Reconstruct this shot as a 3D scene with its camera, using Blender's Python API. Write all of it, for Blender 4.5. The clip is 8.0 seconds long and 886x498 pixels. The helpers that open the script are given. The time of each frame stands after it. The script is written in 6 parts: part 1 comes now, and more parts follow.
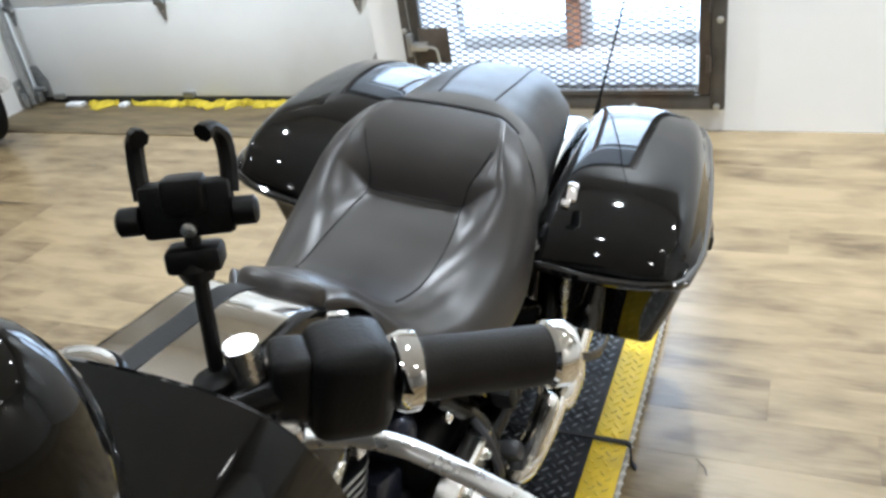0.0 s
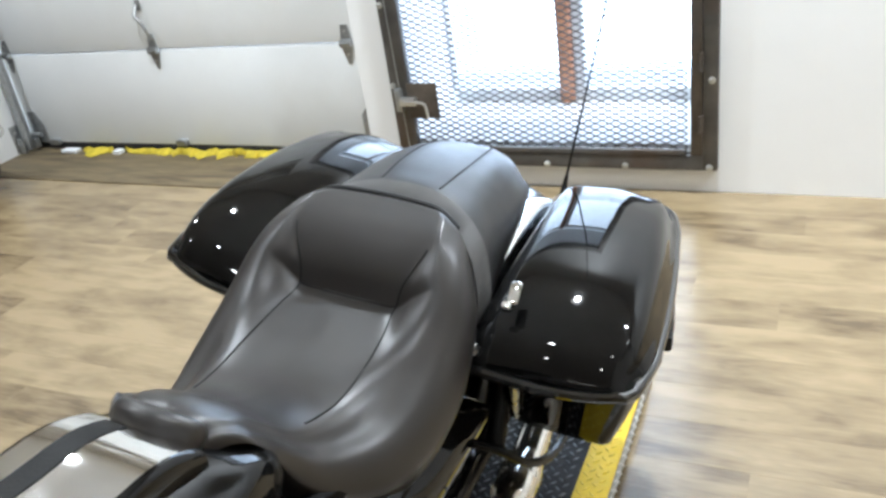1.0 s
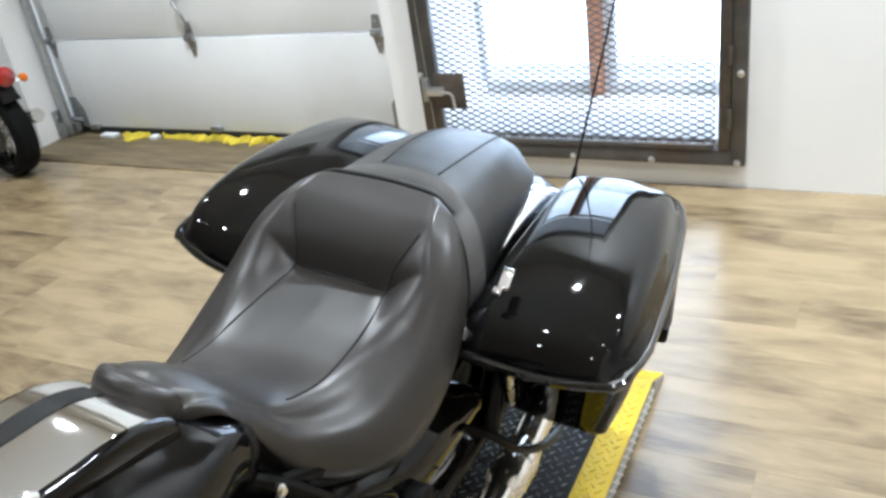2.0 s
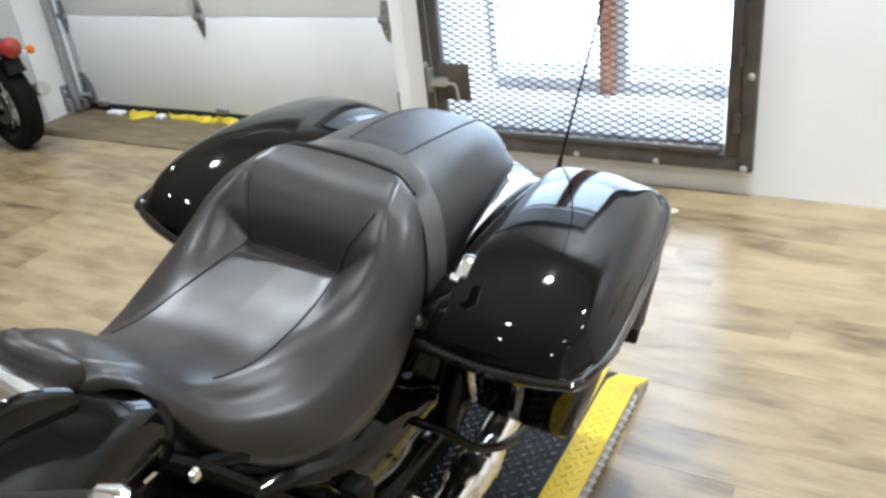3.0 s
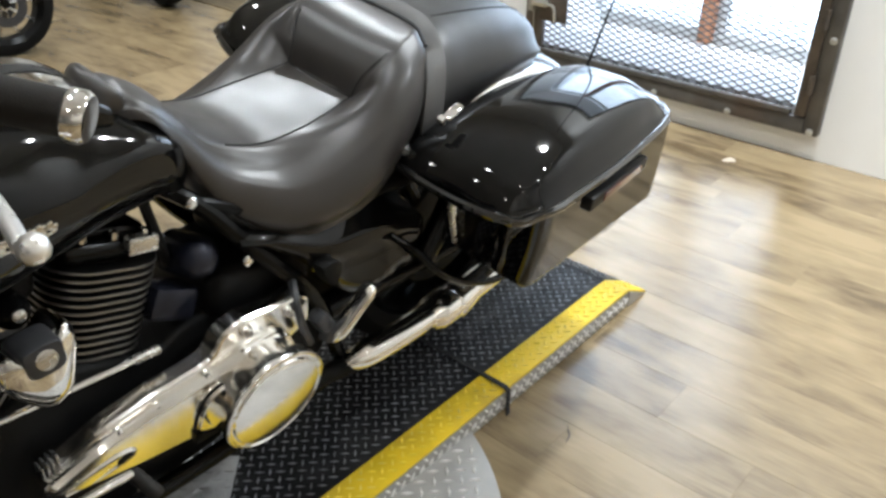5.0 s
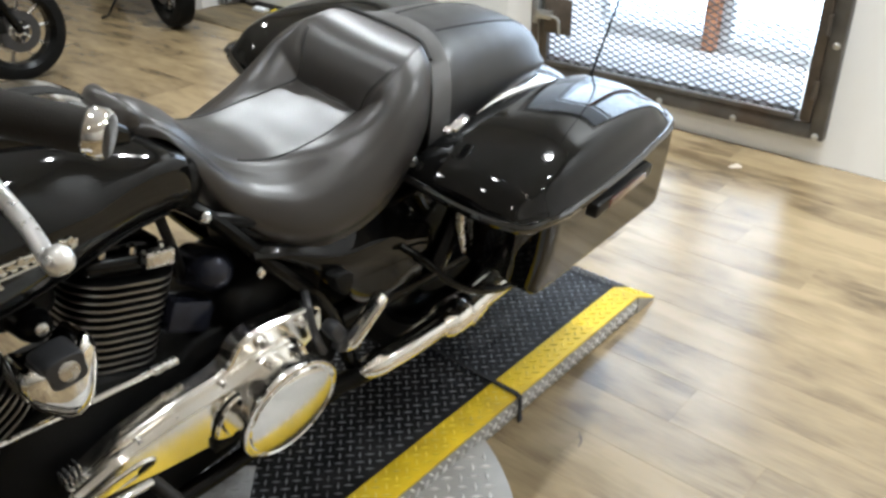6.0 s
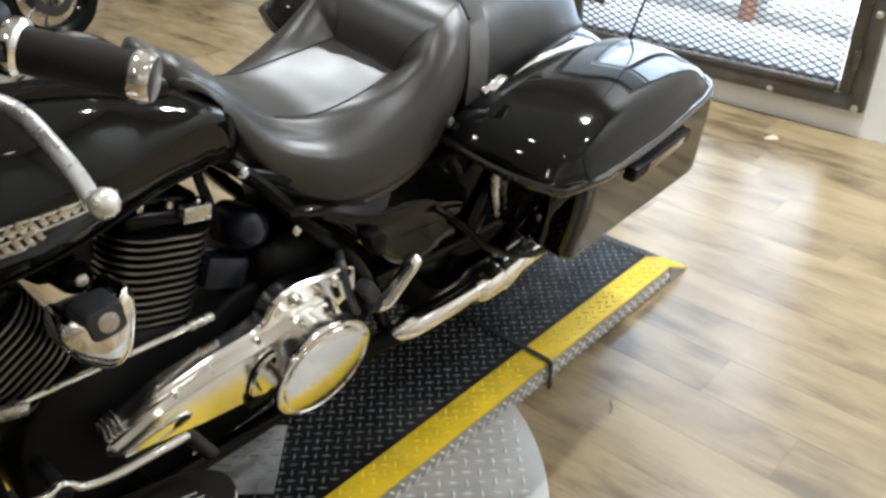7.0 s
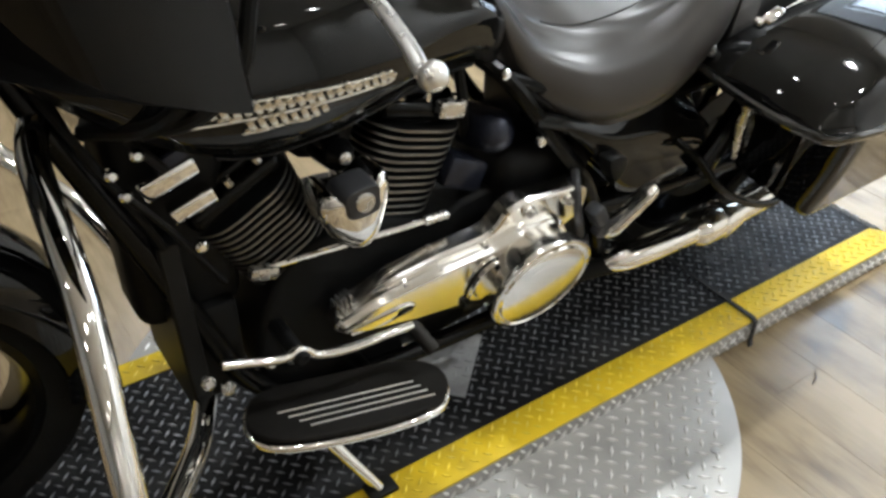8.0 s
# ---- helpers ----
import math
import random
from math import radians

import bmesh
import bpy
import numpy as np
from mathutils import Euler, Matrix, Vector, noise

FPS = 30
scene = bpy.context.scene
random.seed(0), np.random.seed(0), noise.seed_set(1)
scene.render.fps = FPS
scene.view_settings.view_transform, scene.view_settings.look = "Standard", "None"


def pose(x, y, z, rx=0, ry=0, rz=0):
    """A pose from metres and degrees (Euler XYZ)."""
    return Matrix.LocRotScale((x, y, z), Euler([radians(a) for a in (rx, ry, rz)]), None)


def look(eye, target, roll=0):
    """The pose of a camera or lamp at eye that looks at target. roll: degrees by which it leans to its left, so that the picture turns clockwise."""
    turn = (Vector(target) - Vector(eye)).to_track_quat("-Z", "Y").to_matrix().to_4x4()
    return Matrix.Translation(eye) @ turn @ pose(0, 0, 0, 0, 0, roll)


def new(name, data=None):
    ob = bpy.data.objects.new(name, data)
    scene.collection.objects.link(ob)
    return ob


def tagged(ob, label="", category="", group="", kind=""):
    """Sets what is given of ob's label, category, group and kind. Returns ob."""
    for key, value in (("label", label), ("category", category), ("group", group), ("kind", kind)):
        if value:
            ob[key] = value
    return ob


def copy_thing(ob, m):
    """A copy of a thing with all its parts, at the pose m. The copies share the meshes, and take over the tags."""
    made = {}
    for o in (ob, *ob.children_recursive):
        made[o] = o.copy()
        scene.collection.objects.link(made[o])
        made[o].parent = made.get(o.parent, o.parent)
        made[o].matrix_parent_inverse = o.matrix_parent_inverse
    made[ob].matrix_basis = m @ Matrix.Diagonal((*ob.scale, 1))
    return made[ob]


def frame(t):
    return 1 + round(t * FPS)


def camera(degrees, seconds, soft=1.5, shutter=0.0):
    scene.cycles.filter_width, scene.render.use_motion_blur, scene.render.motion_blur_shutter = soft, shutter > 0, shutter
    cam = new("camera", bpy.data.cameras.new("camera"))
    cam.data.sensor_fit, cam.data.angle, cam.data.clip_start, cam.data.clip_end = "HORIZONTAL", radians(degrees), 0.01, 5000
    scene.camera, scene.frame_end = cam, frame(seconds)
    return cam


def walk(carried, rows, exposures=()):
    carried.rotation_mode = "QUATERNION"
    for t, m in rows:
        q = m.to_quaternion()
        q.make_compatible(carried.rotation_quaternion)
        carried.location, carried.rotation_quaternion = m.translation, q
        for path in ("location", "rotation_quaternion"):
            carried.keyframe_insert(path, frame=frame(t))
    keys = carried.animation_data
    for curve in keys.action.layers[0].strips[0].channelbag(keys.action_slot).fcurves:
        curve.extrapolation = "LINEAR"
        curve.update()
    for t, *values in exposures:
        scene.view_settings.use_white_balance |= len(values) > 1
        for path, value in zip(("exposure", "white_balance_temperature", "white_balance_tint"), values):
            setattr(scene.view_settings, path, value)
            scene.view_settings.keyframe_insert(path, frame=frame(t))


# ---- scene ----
cam = camera(56.2, 8.0, soft=2.9)
PATH = [
    (0, (0.579, -0.077, 1.411), (-0.185, 1.484, 0.422), -9.2),
    (0.3, (0.607, 0.023, 1.429), (-0.229, 1.562, 0.463), -9.5),
    (0.5, (0.629, 0.059, 1.421), (-0.179, 1.617, 0.462), -8.7),
    (1, (0.658, 0.1, 1.442), (-0.151, 1.685, 0.528), -8.9),
    (1.5, (0.708, 0.086, 1.447), (-0.171, 1.639, 0.544), -9.9),
    (1.7, (0.717, 0.091, 1.439), (-0.165, 1.639, 0.532), -9.8),
    (2.8, (0.775, 0.201, 1.377), (-0.167, 1.701, 0.449), -6.2),
    (3, (0.782, 0.203, 1.358), (-0.152, 1.719, 0.448), -6.6),
    (3.5, (0.88, 0.121, 1.335), (-0.05, 1.646, 0.435), -2.9),
    (4, (1.039, 0.001, 1.324), (0.086, 1.448, 0.325), -2.4),
    (4.5, (1.088, 0.027, 1.328), (0.085, 1.457, 0.353), -0.2),
    (5, (1.134, 0.076, 1.309), (0.013, 1.384, 0.292), 0.6),
    (5.2, (1.135, 0.079, 1.317), (-0.034, 1.36, 0.321), -0.7),
    (6.3, (1.162, 0.051, 1.314), (0.022, 1.361, 0.323), -0.9),
    (6.5, (1.156, 0.051, 1.306), (0.025, 1.352, 0.293), -0.6),
    (7, (1.144, 0.04, 1.291), (-0.031, 1.281, 0.251), -1.1),
    (7.5, (1.098, -0.014, 1.278), (-0.189, 1.074, 0.199), -0.6),
    (8, (1.041, -0.076, 1.252), (-0.288, 0.853, 0.081), 1.4),
]
walk(cam, [(t, look(eye, target, roll)) for t, eye, target, roll in PATH],
     exposures=[(0, 0.08, 5900, 10), (1.5, 0.08, 5920, 10), (3, 0.04, 5950, 10), (4.5, 0, 6150, 10), (8, 0, 6250, 10)])

# ---- world, sun, large lights ----
world = bpy.data.worlds.new("sky")
scene.world = world
world.use_nodes = True
wn = world.node_tree.nodes
sky = wn.new("ShaderNodeTexSky")
sky.sky_type, sky.sun_disc = "NISHITA", False
sky.sun_elevation, sky.sun_rotation = radians(40), radians(200)
wn["Background"].inputs["Strength"].default_value = 0.12
world.node_tree.links.new(sky.outputs["Color"], wn["Background"].inputs["Color"])


def lamp(name, kind, m, energy, colour=(1, 1, 1), **more):
    data = bpy.data.lights.new(name, kind)
    data.energy, data.color = energy, colour
    for key, value in more.items():
        if key == "size":
            data.size = value
        if key == "disk":
            data.shape, data.size = "DISK", value
        if key == "size_y":
            data.shape, data.size_y = "RECTANGLE", value
        if key == "soft":
            data.shadow_soft_size = value
        if key == "angle":
            data.angle = value
        if key == "spread":
            data.spread = value
    ob = new(name, data)
    ob.matrix_world = m
    return ob


sun = lamp("sun", "SUN", look((0, 8, 6), (0, 3, 0)), 2.0, (1, 0.96, 0.9), angle=radians(2))
# daylight through the barred window
lamp("window_daylight", "AREA", look((-0.36, 3.98, 1.25), (-0.36, 0.0, 0.6)), 33, (0.74, 0.87, 1.0), size=1.25, size_y=2.0)
CEILING = 3.0
# the two at x 4.5 are invented, added to brighten the east wall
LAMPS = [(-1.7, -3.2, 7), (0.35, -3.2, 8), (2.1, -3.2, 7), (-1.7, -1.0, 4), (0.35, -1.0, 3), (2.1, -1.0, 3), (-3.6, 0.7, 8), (-1.7, 0.7, 12), (0.35, 0.7, 3.5), (2.1, 0.7, 0.8),
         (-3.6, 2.45, 20), (-1.7, 2.45, 37), (0.35, 2.65, 40), (2.1, 2.45, 46), (3.8, 2.5, 18), (4.5, 0.2, 10), (4.5, -2.0, 9)]
for x, y, watts in LAMPS:
    lamp("ceiling_lamp_light", "AREA", look((x, y, CEILING - 0.075), (x, y + 0.0001, 0)), watts, (1.0, 0.94, 0.82) if x > 1.5 and y < 2 else (0.96, 1.0, 1.0), disk=0.085, spread=radians(125))

# ---- materials ----
def material(name, colour=(0.5, 0.5, 0.5), rough=0.5, metal=0.0, coat=0.0, specular=0.5, vary=0.0, scale=8.0, bump=0.0, bump_scale=120.0,
             rough_vary=0.0, stretch=(1, 1, 1), random=0.0, coat_rough=0.03, dirt=None, dirt_amount=0.0, dirt_scale=3.0):
    """Principled surface with broad and fine variation of colour and roughness, and fine relief."""
    mat = bpy.data.materials.new(name)
    mat.use_nodes = True
    nodes, links = mat.node_tree.nodes, mat.node_tree.links
    bsdf = nodes["Principled BSDF"]
    bsdf.inputs["Base Color"].default_value = (*colour, 1)
    bsdf.inputs["Roughness"].default_value = rough
    bsdf.inputs["Metallic"].default_value = metal
    bsdf.inputs["Coat Weight"].default_value = coat
    bsdf.inputs["Coat Roughness"].default_value = coat_rough
    bsdf.inputs["Specular IOR Level"].default_value = specular
    coords = nodes.new("ShaderNodeTexCoord")
    mapping = nodes.new("ShaderNodeMapping")
    mapping.inputs["Scale"].default_value = stretch
    links.new(coords.outputs["Object"], mapping.inputs["Vector"])

    def noise_node(s, detail=4.0):
        n = nodes.new("ShaderNodeTexNoise")
        n.inputs["Scale"].default_value, n.inputs["Detail"].default_value = s, detail
        links.new(mapping.outputs["Vector"], n.inputs["Vector"])
        return n.outputs["Fac"]

    def ranged(socket, low, high, a=0.3, b=0.7):
        n = nodes.new("ShaderNodeMapRange")
        n.inputs["From Min"].default_value, n.inputs["From Max"].default_value = a, b
        n.inputs["To Min"].default_value, n.inputs["To Max"].default_value = low, high
        links.new(socket, n.inputs["Value"])
        return n.outputs["Result"]

    colour_out = None
    if vary or random:
        hsv = nodes.new("ShaderNodeHueSaturation")
        hsv.inputs["Color"].default_value = (*colour, 1)
        value = ranged(noise_node(scale), 1 - vary, 1 + vary)
        if random:
            info = nodes.new("ShaderNodeObjectInfo")
            times = nodes.new("ShaderNodeMath")
            times.operation = "MULTIPLY"
            links.new(value, times.inputs[0])
            links.new(ranged(info.outputs["Random"], 1 - random, 1 + random, 0, 1), times.inputs[1])
            value = times.outputs[0]
        links.new(value, hsv.inputs["Value"])
        colour_out = hsv.outputs["Color"]
    if dirt:
        mix = nodes.new("ShaderNodeMix")
        mix.data_type = "RGBA"
        mix.inputs["A"].default_value = (*colour, 1)
        mix.inputs["B"].default_value = (*dirt, 1)
        if colour_out:
            links.new(colour_out, mix.inputs["A"])
        links.new(ranged(noise_node(dirt_scale, 8.0), 0.0, dirt_amount, 0.5, 0.68), mix.inputs["Factor"])
        colour_out = mix.outputs["Result"]
    if colour_out:
        links.new(colour_out, bsdf.inputs["Base Color"])
    if rough_vary:
        links.new(ranged(noise_node(scale * 2.3), rough - rough_vary, rough + rough_vary), bsdf.inputs["Roughness"])
    if bump:
        b = nodes.new("ShaderNodeBump")
        b.inputs["Strength"].default_value, b.inputs["Distance"].default_value = bump, 0.002
        links.new(noise_node(bump_scale, 3.0), b.inputs["Height"])
        links.new(b.outputs["Normal"], bsdf.inputs["Normal"])
    return mat


def plank_material(name, light, dark, rough):
    """Printed oak planks: long grain, knots and a tone of its own for every board."""
    mat = bpy.data.materials.new(name)
    mat.use_nodes = True
    nodes, links = mat.node_tree.nodes, mat.node_tree.links
    bsdf = nodes["Principled BSDF"]
    bsdf.inputs["Roughness"].default_value, bsdf.inputs["Specular IOR Level"].default_value = rough, 0.85
    coords, info = nodes.new("ShaderNodeTexCoord"), nodes.new("ShaderNodeObjectInfo")
    offset = nodes.new("ShaderNodeVectorMath")
    offset.operation = "MULTIPLY_ADD"
    offset.inputs[1].default_value = (37.0, 53.0, 0.0)
    links.new(info.outputs["Random"], offset.inputs[0])
    links.new(coords.outputs["Object"], offset.inputs[2])
    facs = []
    for stretch, scale, detail, distort in (((1.5, 5.5, 1), 2.0, 5, 0.8), ((3.0, 34, 1), 4.0, 5, 0.6), ((1.2, 3.0, 1), 1.5, 4, 0.8), ((2.2, 4.2, 1), 2.4, 5, 0.5)):
        mapping = nodes.new("ShaderNodeMapping")
        mapping.inputs["Scale"].default_value = stretch
        links.new(offset.outputs["Vector"], mapping.inputs["Vector"])
        n = nodes.new("ShaderNodeTexNoise")
        n.inputs["Scale"].default_value, n.inputs["Detail"].default_value, n.inputs["Distortion"].default_value = scale, detail, distort
        links.new(mapping.outputs["Vector"], n.inputs["Vector"])
        facs.append(n.outputs["Fac"])
    add = nodes.new("ShaderNodeMath")
    add.operation = "MULTIPLY_ADD"
    links.new(facs[1], add.inputs[0])
    add.inputs[1].default_value = 0.42
    links.new(facs[0], add.inputs[2])
    add2 = nodes.new("ShaderNodeMath")
    add2.operation = "MULTIPLY_ADD"
    links.new(info.outputs["Random"], add2.inputs[0])
    add2.inputs[1].default_value = 0.23
    links.new(add.outputs[0], add2.inputs[2])
    add3 = nodes.new("ShaderNodeMath")
    add3.operation = "MULTIPLY_ADD"
    links.new(facs[2], add3.inputs[0])
    add3.inputs[1].default_value = 0.75
    links.new(add2.outputs[0], add3.inputs[2])
    ramp = nodes.new("ShaderNodeValToRGB")
    ramp.color_ramp.elements[0].position, ramp.color_ramp.elements[0].color = 0.08, (*dark, 1)
    ramp.color_ramp.elements[1].position, ramp.color_ramp.elements[1].color = 0.95, (*light, 1)
    mid = ramp.color_ramp.elements.new(0.45)
    mid.color = (*[0.45 * d + 0.55 * l for d, l in zip(dark, light)], 1)
    add4 = nodes.new("ShaderNodeMath")
    add4.operation = "MULTIPLY_ADD"
    links.new(facs[3], add4.inputs[0])
    add4.inputs[1].default_value = 0.48
    links.new(add3.outputs[0], add4.inputs[2])
    spread = nodes.new("ShaderNodeMapRange")
    spread.inputs["From Min"].default_value, spread.inputs["From Max"].default_value = 1.06, 1.70
    links.new(add4.outputs[0], spread.inputs["Value"])
    links.new(spread.outputs["Result"], ramp.inputs["Fac"])
    # a few dark knots
    voro = nodes.new("ShaderNodeTexVoronoi")
    vm = nodes.new("ShaderNodeMapping")
    vm.inputs["Scale"].default_value = (1.6, 4.5, 1)
    links.new(offset.outputs["Vector"], vm.inputs["Vector"])
    links.new(vm.outputs["Vector"], voro.inputs["Vector"])
    voro.inputs["Scale"].default_value = 1.0
    knot = nodes.new("ShaderNodeMapRange")
    knot.inputs["From Min"].default_value, knot.inputs["From Max"].default_value = 0.015, 0.05
    knot.inputs["To Min"].default_value, knot.inputs["To Max"].default_value = 0.55, 0.0
    links.new(voro.outputs["Distance"], knot.inputs["Value"])
    mix = nodes.new("ShaderNodeMix")
    mix.data_type = "RGBA"
    mix.inputs["B"].default_value = (0.05, 0.03, 0.018, 1)
    links.new(ramp.outputs["Color"], mix.inputs["A"])
    links.new(knot.outputs["Result"], mix.inputs["Factor"])
    links.new(mix.outputs["Result"], bsdf.inputs["Base Color"])
    bump = nodes.new("ShaderNodeBump")
    bump.inputs["Strength"].default_value, bump.inputs["Distance"].default_value = 0.25, 0.001
    links.new(facs[1], bump.inputs["Height"])
    links.new(bump.outputs["Normal"], bsdf.inputs["Normal"])
    return mat


